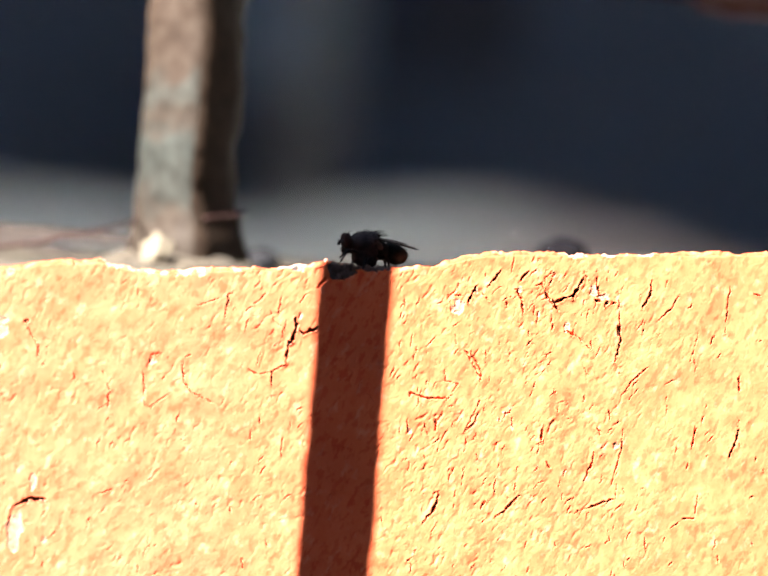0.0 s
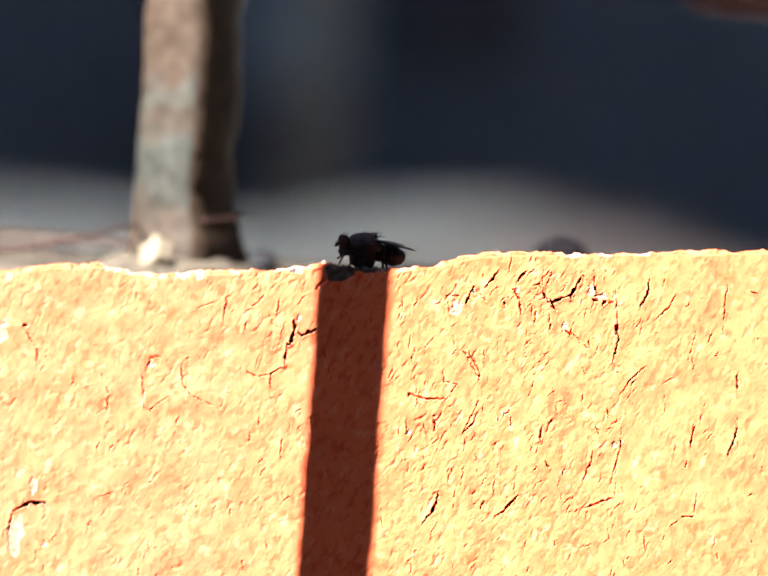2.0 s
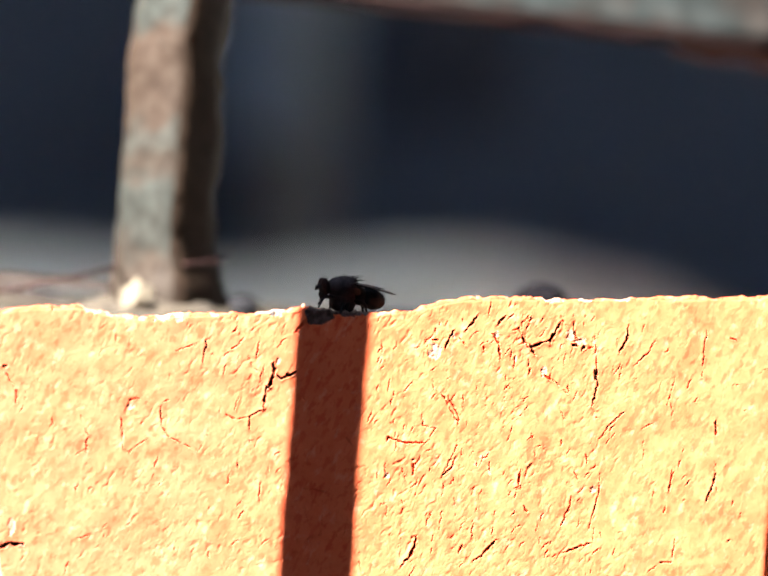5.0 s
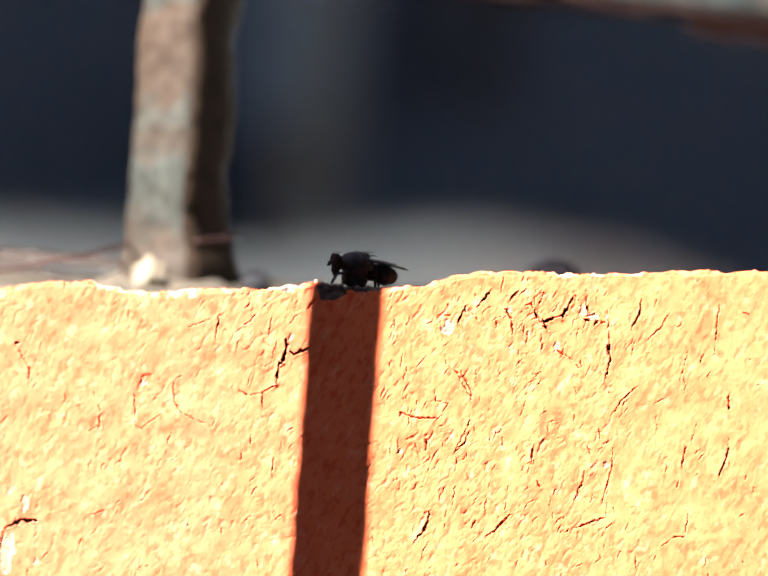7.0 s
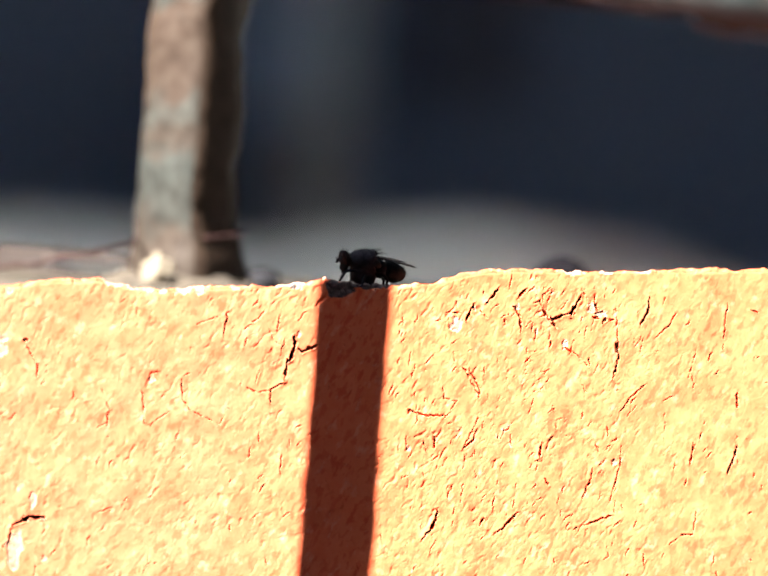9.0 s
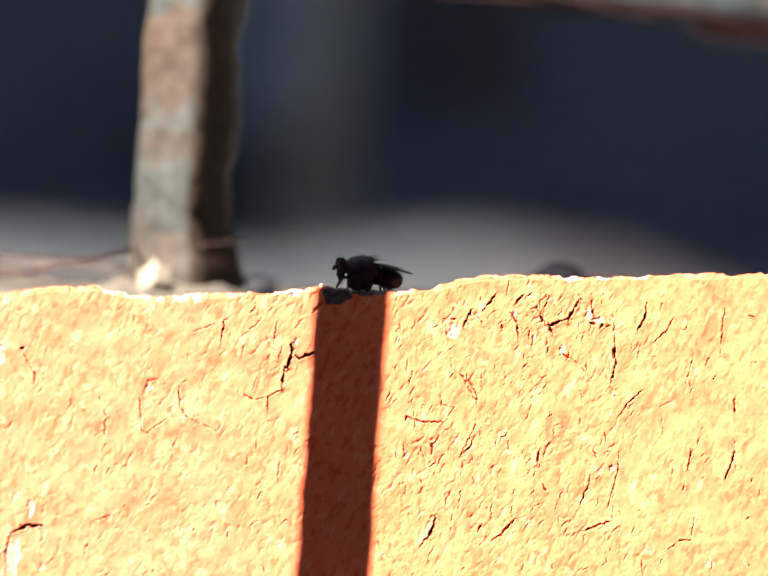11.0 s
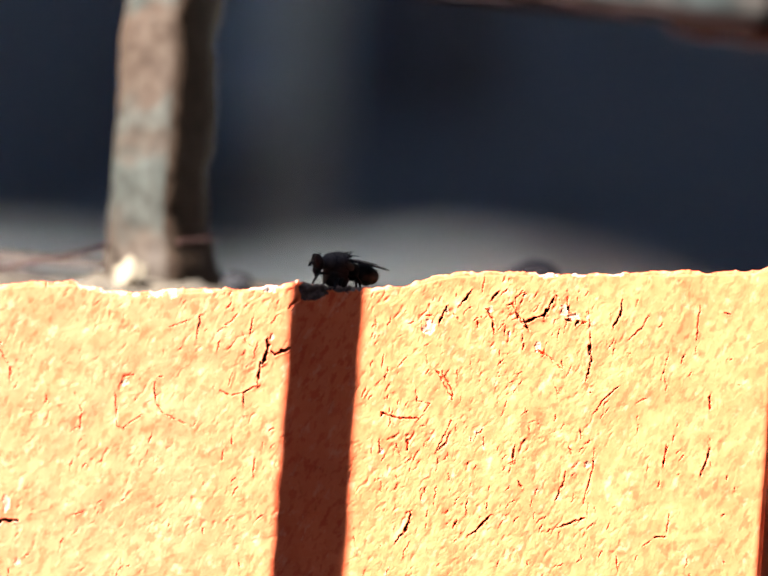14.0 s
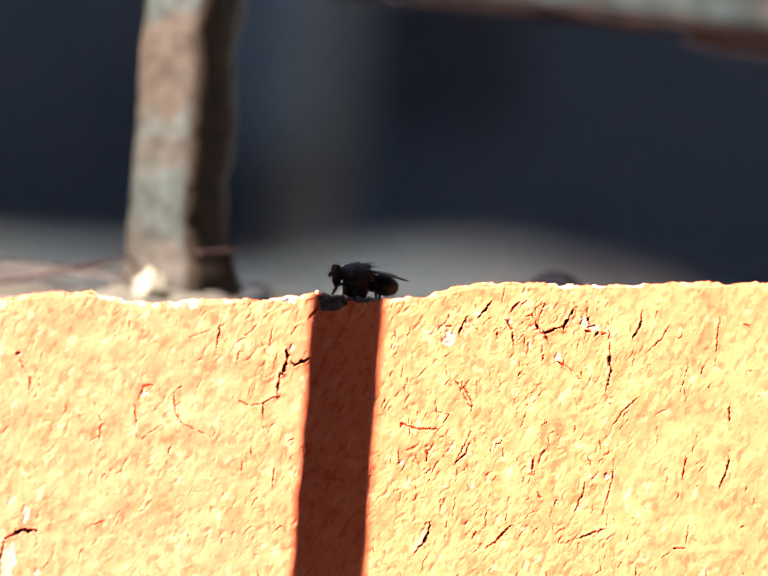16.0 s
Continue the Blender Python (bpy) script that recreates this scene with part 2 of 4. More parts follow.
def grain(x, y, seed=0, octaves=3):
    """Smooth gradient noise about 0, over arrays."""
    out, amp = np.zeros(np.broadcast(x, y).shape), 1.0
    for o in range(octaves):
        fx, fy = np.floor(x), np.floor(y)
        tx, ty = x - fx, y - fy
        sx, sy = tx * tx * tx * (tx * (tx * 6 - 15) + 10), ty * ty * ty * (ty * (ty * 6 - 15) + 10)
        v = []
        for dx in (0, 1):
            for dy in (0, 1):
                a = hash01(fx + dx, fy + dy, seed + 17 * o) * 2 * np.pi
                v.append(np.cos(a) * (tx - dx) + np.sin(a) * (ty - dy))
        out += amp * ((v[0] * (1 - sy) + v[1] * sy) * (1 - sx) + (v[2] * (1 - sy) + v[3] * sy) * sx)
        x, y, amp = x * 2.03 + 11.3, y * 2.03 + 5.7, amp * 0.5
    return out


def sheet(name, pts, mats, index=None):
    """One mesh from a grid of points (rows, columns, 3)."""
    r, c, _ = pts.shape
    i = np.arange(r * c).reshape(r, c)
    quads = np.stack([i[:-1, :-1], i[:-1, 1:], i[1:, 1:], i[1:, :-1]], -1).reshape(-1, 4)
    me = bpy.data.meshes.new(name)
    me.vertices.add(r * c)
    me.vertices.foreach_set("co", pts.reshape(-1).astype(np.float32))
    n = len(quads)
    me.loops.add(n * 4)
    me.loops.foreach_set("vertex_index", quads.reshape(-1).astype(np.int32))
    me.polygons.add(n)
    me.polygons.foreach_set("loop_start", np.arange(0, n * 4, 4, dtype=np.int32))
    for m in mats:
        me.materials.append(m)
    if index is not None:
        me.polygons.foreach_set("material_index", index[:-1, :-1].reshape(-1).astype(np.int32))
    me.polygons.foreach_set("use_smooth", np.ones(n, dtype=bool))
    me.update(calc_edges=True)
    me.validate()
    return new(name, me)


def ball(bm, centre, radii, turn=(0, 0, 0), seg=20, rings=14):
    """An ellipsoid; its new vertices."""
    m = Matrix.LocRotScale(Vector(centre), Euler([radians(a) for a in turn]), Vector(radii))
    return bmesh.ops.create_uvsphere(bm, u_segments=seg, v_segments=rings, radius=1, matrix=m)["verts"]


def tube(bm, pts, radii, seg=7):
    """A round tube through the points, with one radius for each."""
    pts = [Vector(p) for p in pts]
    rings = []
    for k, p in enumerate(pts):
        d = (pts[min(k + 1, len(pts) - 1)] - pts[max(k - 1, 0)]).normalized()
        a = d.cross(Vector((0.31, 0.91, 0.27))).normalized()
        b = d.cross(a)
        rings.append([bm.verts.new(p + radii[k] * (a * math.cos(2 * math.pi * j / seg) + b * math.sin(2 * math.pi * j / seg))) for j in range(seg)])
    for r, s in zip(rings, rings[1:]):
        for j in range(seg):
            bm.faces.new((r[j], r[(j + 1) % seg], s[(j + 1) % seg], s[j]))
    bm.faces.new(rings[0][::-1])
    bm.faces.new(rings[-1])


def box(bm, lo, hi):
    lo, hi = Vector(lo), Vector(hi)
    m = Matrix.Translation((lo + hi) / 2) @ Matrix.Diagonal((*(hi - lo), 1))
    return bmesh.ops.create_cube(bm, size=1, matrix=m)["verts"]


def smooth_path(pts, steps=6):
    """Points along a soft curve through the given ones."""
    p = [Vector(q) for q in pts]
    p = [2 * p[0] - p[1]] + p + [2 * p[-1] - p[-2]]
    out = []
    for a, b, c, d in zip(p, p[1:], p[2:], p[3:]):
        for k in range(steps):
            t = k / steps
            out.append(0.5 * (2 * b + (c - a) * t + (2 * a - 5 * b + 4 * c - d) * t * t + (3 * b - a - 3 * c + d) * t ** 3))
    return out + [p[-2]]


# ---- the low wall: local x along it, y into it, z up from its nominal top; millimetres ----
WALL = pose(0, 0.8, 0.9, 0, 0, 12)
END = 60.15                               # where the wall stops
CREST = ((-70, -4.8), (-52.5, -4.4), (-46, -3.1), (-39.4, -2.4), (-34.7, -3.1), (-30.6, -3.3), (-22.7, -2.3), (-15.3, -1.7), (-10, -0.7),
         (-8.4, -0.5), (-7.4, -0.3), (-4.5, -0.25), (-2.2, -0.55), (0.9, -0.6), (6.3, 0.2), (12.9, 2.2), (18.4, 2.9), (28, 3.3), (38.3, 4.2), (50.7, 5.1), (55.7, 5.6), (58, 6.4), (61, 6.2))
CREST_U, CREST_H = np.array([c[0] for c in CREST]), np.array([c[1] for c in CREST])
CELL = 0.092
LOW = -46.0


def crest(u):
    return np.interp(u, CREST_U, CREST_H)


def cracks_of(rng):
    """The cracks of the paint: points along each, half width, depth; the large ones first."""
    big = []

    def crack(half, depth, *pts):
        big.append((pts, half * (0.95 if half < 0.2 else 1.0), depth * (0.8 if half < 0.2 else 1.1)))

    crack(0.16, 0.8, (33.2, -5.9), (33.5, -8.3), (32.9, -11.2))
    crack(0.13, 0.5, (4.5, -17.3), (7.2, -17.9), (9.7, -17.7))
    crack(0.17, 0.8, (51.2, -19.2), (50.9, -21), (50, -22.9))
    crack(0.1, 0.4, (46.2, -28.5), (45.8, -31.8), (44.3, -31.9), (42.7, -33.5))
    crack(0.13, 0.5, (34.2, -29.8), (30.5, -31.4))
    crack(0.18, 0.8, (9.8, -30.4), (9.7, -31.9), (9, -33.2), (7.8, -34.7))
    crack(0.28, 1.1, (-48.5, -36.2), (-46.2, -34.9), (-44.2, -35))
    crack(0.14, 0.5, (-48.6, -36.4), (-48.9, -39.3))
    crack(0.11, 0.3, (-7.1, -24.9), (-4.7, -25.1), (-3, -25.3), (-2.2, -26.3))
    crack(0.11, 0.3, (-6.2, -27.2), (-5, -30.1))
    crack(0.11, 0.3, (-3.4, -28.4), (-3.6, -31), (-5.5, -31.8))
    crack(0.11, 0.3, (-1.2, -17.6), (0.2, -18.8))
    crack(0.11, 0.3, (-7.6, -12.1), (-7.1, -13.3))
    crack(0.26, 0.25, (-7.7, -2.4), (-8.4, -3.2), (-9.2, -3.8))
    crack(0.15, 0.8, (-21.4, -5.8), (-21.4, -7.4), (-21.6, -8.8))
    crack(0.09, 0.5, (-17.9, -6.9), (-17.1, -6.5), (-16.2, -5.2))
    crack(0.11, 0.5, (-18.5, -8.9), (-18.7, -10.2))
    crack(0.08, 0.4, (-15.3, -7.6), (-14.8, -8.9), (-13.7, -9.7))
    crack(0.1, 0.5, (-26.9, -15.1), (-26.5, -17.8), (-25.3, -19.3))
    crack(0.08, 0.35, (-25.3, -19.3), (-21.3, -20.9), (-20.2, -18.6))
    crack(0.12, 0.5, (-32.1, -16.9), (-31.8, -19.7), (-31.6, -21.4))
    crack(0.08, 0.4, (-31.6, -21.4), (-30.7, -21.6), (-28.2, -19.5))
    crack(0.15, 0.6, (-36.5, -20.2), (-36.6, -22.1))
    crack(0.08, 0.3, (-37.6, -17.1), (-37.1, -18.7), (-36.5, -19.8))
    crack(0.1, 0.5, (-18.6, -13.6), (-18.6, -15.3))
    crack(0.1, 0.5, (-16.7, -22.5), (-16.8, -25.1))
    crack(0.09, 0.4, (-15.7, -21.5), (-15.8, -23))
    crack(0.11, 0.5, (-12.2, -24), (-12.5, -26.9))
    crack(0.34, 0.9, (-48.7, -11.2), (-48.2, -11.4))
    crack(0.12, 0.5, (-48.3, -12.1), (-47.4, -13.4), (-46.6, -14.4), (-46.5, -16.6))
    crack(0.08, 0.3, (-25.5, -7.7), (-22.7, -6.4))
    crack(0.08, 0.4, (-18.8, -15.2), (-16.6, -16.3), (-14.6, -15.8))
    crack(0.08, 0.4, (-11.4, -21.7), (-11.4, -23.3))
    crack(0.08, 0.35, (-14, -5.5), (-14.3, -8))
    crack(0.1, 0.4, (-31.2, -14.8), (-29.8, -14.2))
    crack(0.1, 0.5, (8.9, -3.6), (10.4, -3.6), (12, -3.9))
    crack(0.22, 1, (12.7, -2.2), (12.1, -3.9), (11.8, -4.5))
    crack(0.08, 0.4, (9.3, -4.2), (9.6, -6.4))
    crack(0.2, 0.9, (16, 0.2), (15.4, -0.8), (14.5, -2))
    crack(0.09, 0.4, (17.7, 2.2), (17.5, -0.2))
    crack(0.19, 0.8, (19.8, 0.3), (18.9, -1.1))
    crack(0.14, 0.6, (20.9, 0.7), (20.2, -0.1))
    crack(0.15, 0.6, (21.2, -1.5), (21.8, -1.3), (22.5, -2.4))
    crack(0.1, 0.5, (23.6, 0.4), (22.8, -1.4))
    crack(0.1, 0.5, (25.3, 0.7), (24.8, -0.5))
    crack(0.2, 1, (27.7, -0.1), (26.7, -2), (26.4, -2.9))
    crack(0.15, 0.8, (25.8, -2.6), (23.7, -3.5), (24.3, -4.5))
    crack(0.2, 0.9, (29.7, -1.1), (29.9, -1.6))
    crack(0.17, 0.8, (29.5, -2.9), (30.3, -3.1))
    crack(0.22, 1.0, (30.9, -3.6), (31.3, -2.9))
    crack(0.1, 0.5, (32.7, -2.3), (33.1, -3.6))
    crack(0.18, 0.9, (37.3, 0.4), (37.3, -1.6), (36.2, -3.5))
    crack(0.13, 0.5, (41.1, -1.5), (40.2, -3.3), (38.8, -4.9))
    crack(0.08, 0.4, (39.6, 1.3), (39.3, -0.6))
    crack(0.08, 0.3, (31.1, 1.2), (31, -0.3))
    crack(0.11, 0.5, (19.5, -3.8), (19.6, -5.5))
    crack(0.1, 0.4, (18.5, -2.2), (19.5, -4.1))
    crack(0.1, 0.4, (21.7, -5.2), (21.6, -6.7))
    crack(0.12, 0.5, (17.2, -3.9), (17.4, -4.6))
    crack(0.09, 0.4, (29.6, -3.1), (29.4, -4.7))
    crack(0.15, 0.6, (25.9, -7.4), (27, -7.9))
    crack(0.08, 0.3, (27, -7.9), (29.5, -9.8))
    crack(0.1, 0.3, (48.4, 0.2), (48.3, -4.2))
    crack(0.08, 0.4, (9.3, -13.3), (9.6, -15.4), (11.3, -15.6))
    crack(0.1, 0.5, (10.9, -10.4), (12.4, -11.4), (14.5, -14.9))
    crack(0.09, 0.5, (14.8, -16.6), (13.9, -19.2), (12.5, -22.2))
    crack(0.08, 0.4, (22.1, -14.6), (21.4, -17))
    crack(0.1, 0.5, (24, -11.9), (22.9, -13.4))
    crack(0.14, 0.7, (23.6, -20.5), (23.3, -22.6))
    crack(0.13, 0.4, (37.6, -11.5), (35.9, -13.3), (34.2, -15.6))
    crack(0.08, 0.4, (40.9, -16.5), (40.9, -18.8))
    crack(0.1, 0.4, (46.7, -15.8), (45.8, -18.7))
    crack(0.16, 0.7, (45.2, -19.5), (44.8, -22))
    crack(0.1, 0.5, (42.6, -21.6), (42.4, -23))
    crack(0.08, 0.4, (14.5, -24.8), (15, -27.5))
    crack(0.08, 0.4, (13, -26.8), (12.9, -29.3))
    crack(0.08, 0.4, (12, -30), (11.9, -32.5))
    crack(0.14, 0.6, (24.4, -25.5), (24.9, -26.1))
    crack(0.1, 0.5, (19.1, -19.6), (19.5, -21.3))
    crack(0.13, 0.5, (17.2, -19.8), (17.5, -20.2))
    crack(0.1, 0.5, (20.8, -30), (19.4, -32))
    crack(0.1, 0.5, (28.7, -30), (28.1, -32.1))
    crack(0.13, 0.7, (31.2, -23.5), (30.8, -25.6), (29.9, -27.8))
    crack(0.1, 0.5, (34.8, -20.2), (34.8, -23.1), (33.7, -27.8))
    crack(0.09, 0.3, (44.5, -6.4), (43.5, -10.3))
    crack(0.24, 1.1, (-12, -8.2), (-11.8, -9.1), (-11.7, -9.7), (-12.1, -11.7))
    crack(0.32, 1.2, (-11.7, -9.7), (-12, -10.7), (-12.1, -11.6))
    crack(0.19, 1.0, (-12.1, -11.6), (-12.6, -11.5), (-12.7, -13.3), (-12.8, -14.7))
    crack(0.13, 0.8, (-12.8, -14.7), (-13.8, -15.2), (-14.6, -15.7), (-14.5, -17.6))
    crack(0.24, 1.0, (-11.2, -10), (-10.5, -10.4), (-9.8, -9.6), (-9.3, -9.8), (-8.6, -9.3))
    crack(0.09, 0.5, (22.9, -1.2), (23.5, 0.5))
    crack(0.12, 0.5, (18.2, -2.2), (18.7, -2.3))
    crack(0.12, 0.6, (19.3, -3.8), (19.6, -4.8), (19.5, -5.7))
    crack(0.15, 0.8, (22.3, -1.8), (22.4, -2.3), (22.9, -3.3))
    crack(0.19, 0.9, (23.4, -3.4), (24, -3.7), (25, -3.3), (25.2, -2.8))
    crack(0.22, 1, (25.8, -2.7), (26.4, -2.7), (26.6, -1.8))
    crack(0.14, 0.7, (31.7, -3.2), (32.4, -3.1))
    crack(0.13, 0.7, (32.9, -6.2), (33.2, -7.6))
    crack(0.1, 0.5, (48.5, 0.1), (48.3, -2.3), (48.4, -6))
    crack(0.15, 0.5, (51.8, -0.4), (52.9, -0.7))
    crack(0.1, 0.5, (47, -6.1), (46.3, -7.8))
    crack(0.13, 0.6, (50.6, -11.9), (50.8, -13.9))
    crack(0.12, 0.6, (51.1, -17.9), (51.3, -19.6))
    crack(0.14, 0.7, (1.7, -15.5), (2.2, -14.1))
    crack(0.15, 0.7, (4.6, -17.8), (4.8, -17.1))
    crack(0.14, 0.7, (14.3, -19.5), (13.8, -20.9), (12.7, -22.1))
    crack(0.13, 0.7, (8.6, -22.3), (8.6, -20.5))
    crack(0.1, 0.5, (7, -21.3), (7.6, -22.9))
    crack(0.13, 0.6, (44.3, -25), (44.5, -24.3))
    crack(0.15, 0.7, (20.9, -30.2), (19.7, -31.6), (19.1, -32.6), (17.8, -33.3))
    crack(0.16, 0.7, (15.7, -32.5), (16.2, -31.4))
    crack(0.09, 0.5, (3.3, -6.2), (3, -4.3))
    crack(0.09, 0.5, (4.3, -11.5), (4.5, -9.4))
    crack(0.08, 0.4, (2.7, -11.6), (2.9, -10.2))
    crack(0.1, 0.5, (10.5, -11.7), (10.9, -10.9))
    crack(0.08, 0.4, (21, -5.7), (21.2, -4))
    crack(0.08, 0.4, (23.9, -8.2), (23.8, -6.5))
    crack(0.13, 0.6, (18.4, -2.2), (19.4, -3.6), (19.5, -5.6))
    crack(0.13, 0.7, (22.2, -1.8), (23.0, -3.1), (23.8, -4.3), (24.5, -4.7))
    crack(0.12, 0.5, (29.4, 1.1), (29.7, -1.3))
    crack(0.09, 0.4, (27.5, 1.0), (28.5, -0.5))
    crack(0.12, 0.6, (32.7, -1.5), (33.0, -3.5), (33.1, -6.0))
    crack(0.12, 0.5, (21.2, -8.8), (20.6, -9.7))
    crack(0.11, 0.5, (14.8, -11.0), (14.9, -12.5))
    crack(0.11, 0.5, (18.1, -12.0), (18.1, -13.3))
    crack(0.13, 0.7, (12.5, -11.1), (13.4, -12.3), (14.3, -13.8), (14.3, -15.0))
    crack(0.11, 0.5, (36.7, -5.5), (36.6, -6.8))
    crack(0.11, 0.5, (23.9, -6.6), (23.8, -7.9))
    for _ in range(620):
        u, h = rng.uniform(-60, 58), rng.uniform(-45, 3)
        fine = rng.random() < 0.72
        if (u < -2 or u > 37) and rng.random() < 0.62:
            continue
        lean, n = rng.normal(0.38, 0.3), int(rng.integers(1, 3) if fine else rng.integers(2, 4))
        pts = [(u, h)]
        for _k in range(n):
            step = rng.uniform(0.3, 0.75) if fine else rng.uniform(0.45, 0.9)
            a = lean + rng.normal(0, 0.3)
            pts.append((pts[-1][0] - step * math.sin(a), pts[-1][1] - step * math.cos(a)))
        big.append((pts, rng.uniform(0.05, 0.085), rng.uniform(0.10, 0.42)))
    return big


def make_wall():
    rng = np.random.default_rng(4)
    # plan path: along the front, round the corner, back along the end
    us = np.concatenate([np.linspace(-2250, -66, 12)[:-1], np.arange(-66, END - 1.6, CELL)])
    arc = np.linspace(0, math.pi / 2, 9)
    plan_u = np.concatenate([us, END - 1.6 + 1.6 * np.sin(arc), np.full(14, END)])
    plan_v = np.concatenate([np.zeros(len(us)), 1.6 - 1.6 * np.cos(arc), np.linspace(2.4, 200, 14)])
    out_u = np.concatenate([np.zeros(len(us)), np.sin(arc), np.ones(14)])
    out_v = np.concatenate([-np.ones(len(us)), -np.cos(arc), np.zeros(14)])
    # profile: up the face, over the edge, back over the top, down behind
    R = 0.6
    face = np.concatenate([np.linspace(-900, LOW - 4, 8), np.arange(LOW, -R, CELL)])
    edge = np.linspace(0, math.pi / 2, 20)[1:]
    top = np.concatenate([np.arange(R + CELL, 9, 0.2), np.linspace(9.6, 200, 60)])
    prof_h = np.concatenate([face, -R + R * np.sin(edge), np.zeros(len(top)), np.array([-20.0, -900.0])])
    prof_d = np.concatenate([np.zeros(len(face)), R - R * np.cos(edge), top, np.array([200.0, 200.0])])
    nh = np.concatenate([np.zeros(len(face)), np.sin(edge), np.ones(len(top)), np.zeros(2)])
    arcs = np.concatenate([face, -R + R * edge, -R + R * math.pi / 2 + (top - R), np.array([400.0, 1200.0])])
    U, H = np.meshgrid(plan_u, prof_h)
    V, D = np.meshgrid(plan_v, prof_d)
    OU, NH = np.meshgrid(out_u, nh)
    OV, _ = np.meshgrid(out_v, nh)
    # running length along the path, for the relief
    run = np.concatenate([[plan_u[0]], plan_u[0] + np.cumsum(np.hypot(np.diff(plan_u), np.diff(plan_v)))])
    A, S = np.meshgrid(run, arcs)
    # true height on the face, where the cracks are set out
    C = crest(U)
    rough_top = 0.4 * grain(A / 2.2, S / 6 + 3.3, 5, 3) + 0.3 * grain(A / 0.9, S / 0.9 + 8.1, 6, 3)
    HT = np.where(H > LOW - 1, S + C * np.clip((S - LOW) / 20, 0, 1), S)
    lean = 0.55
    wu, wh = A + 0.45 * grain(A / 2.2, HT / 2.2, 21, 2), HT + 0.45 * grain(A / 2.2, HT / 2.2, 22, 2)
    a, b = wu * math.cos(lean) - wh * math.sin(lean), wu * math.sin(lean) + wh * math.cos(lean)
    # rough and smooth patches of thick brushed paint, the brush strokes leaning to one side
    patch = np.clip(0.8 + 1.3 * grain(A / 6, HT / 6, 23, 2), 0.3, 1.6) * (0.72 + 0.38 * np.exp(-((A - 16) / 26) ** 2)) * (1 - 0.6 / (1 + np.exp((38 - A) / 3)))
    dent = 1.4 * np.clip(grain(a / 0.95, b / 1.7, 24, 2) - 0.2, 0, 1) + (0.62 + 0.006 * np.clip(A, -60, 60)) * np.clip(grain(a / 0.42, b / 0.9, 25, 2) - 0.24, 0, 1)
    bump = (0.30 * grain(A / 9, HT / 9, 1, 2) + 0.05 * grain(A / 2.6, HT / 2.6, 4, 2)
            + patch * (0.024 * grain(a / 1.0, b / 1.9, 2, 2) + 0.017 * grain(a / 0.32, b / 0.66, 3, 2) - 0.17 * dent))
    # ridged flakes of thick paint
    ridge = 1 - np.abs(grain(a / 3.1, b / 4.6, 9, 2)) * 2.2
    bump += 0.02 * np.clip(ridge, 0, 1) ** 3
    kind = np.zeros(A.shape, dtype=int)
    dense = slice(11, len(us))
    rows = slice(8, len(face))
    carve = np.zeros(A.shape)
    au = plan_u[dense]
    for pts, half, depth in cracks_of(rng):
        jit = [(p[0] + rng.normal(0, 0.06), p[1] + rng.normal(0, 0.06)) for p in pts]
        lo_u, hi_u = min(p[0] for p in jit) - 1.4, max(p[0] for p in jit) + 1.4
        i0, i1 = np.searchsorted(au, lo_u) + 11, np.searchsorted(au, hi_u) + 11
        if i1 - i0 < 3:
            continue
        col = HT[:, (i0 + i1) // 2]
        j0, j1 = np.searchsorted(col, min(p[1] for p in jit) - 1.8), np.searchsorted(col, max(p[1] for p in jit) + 1.8)
        w = (slice(j0, j1), slice(i0, i1))
        uu, hh = A[w], HT[w]
        wob = 1.0 if half > 0.12 else 0.75
        uu, hh = uu + wob * 0.24 * grain(uu / 0.7, hh / 0.7, 31, 2), hh + wob * 0.16 * grain(uu / 0.6, hh / 0.6, 33, 2)
        best, side, along = np.full(uu.shape, 9.0), np.zeros(uu.shape), np.zeros(uu.shape)
        for k, ((x0, y0), (x1, y1)) in enumerate(zip(jit, jit[1:])):
            dx, dy = x1 - x0, y1 - y0
            q = np.clip(((uu - x0) * dx + (hh - y0) * dy) / (dx * dx + dy * dy), 0, 1)
            d = np.hypot(uu - x0 - q * dx, hh - y0 - q * dy)
            near = d < best
            side = np.where(near, (uu - x0) * dy - (hh - y0) * dx, side)
            along = np.where(near, (k + q) / (len(jit) - 1), along)
            best = np.minimum(best, d)
        deep = depth if half > 0.115 else depth * np.clip(0.55 + 2.4 * grain(uu / 0.85 + 3.1, hh / 1.1, 37, 2), 0.0, 1.15)
        wide = 0.75 * max(half, 0.07) * (0.35 + 0.65 * np.sin(np.pi * np.clip(along, 0.04, 0.96)) ** 0.7) * np.clip(1 + 0.9 * grain(uu / 0.8, hh / 0.8, 35, 2), 0.5, 1.6)
        carve[w] = np.minimum(carve[w], -1.5 * deep * np.clip(2.6 - 2.0 * best / wide, 0, 1))
        lip = np.where(side > 0, 1.0, 0.25) * np.exp(-(best / 0.38) ** 2) * 0.14 * np.minimum(1, deep)
        bump[w] += lip
        # slivers of bared plaster along one lip, which also paint in bright flake edges
        if (half > 0.23 or rng.random() < 0.015) and not -10 < jit[0][0] < 1:
            chip_glint = (side > 0) & (best > wide) & (best < 0.34) & (grain(uu / 0.7, hh / 0.7, 81, 2) > 0.12) & (NH[w] < 0.5)
            kind[w] = np.where(chip_glint, 1, kind[w])
    # deep crack floors are coloured dark, for the shade inside them
    kind[carve < -0.9] = 4
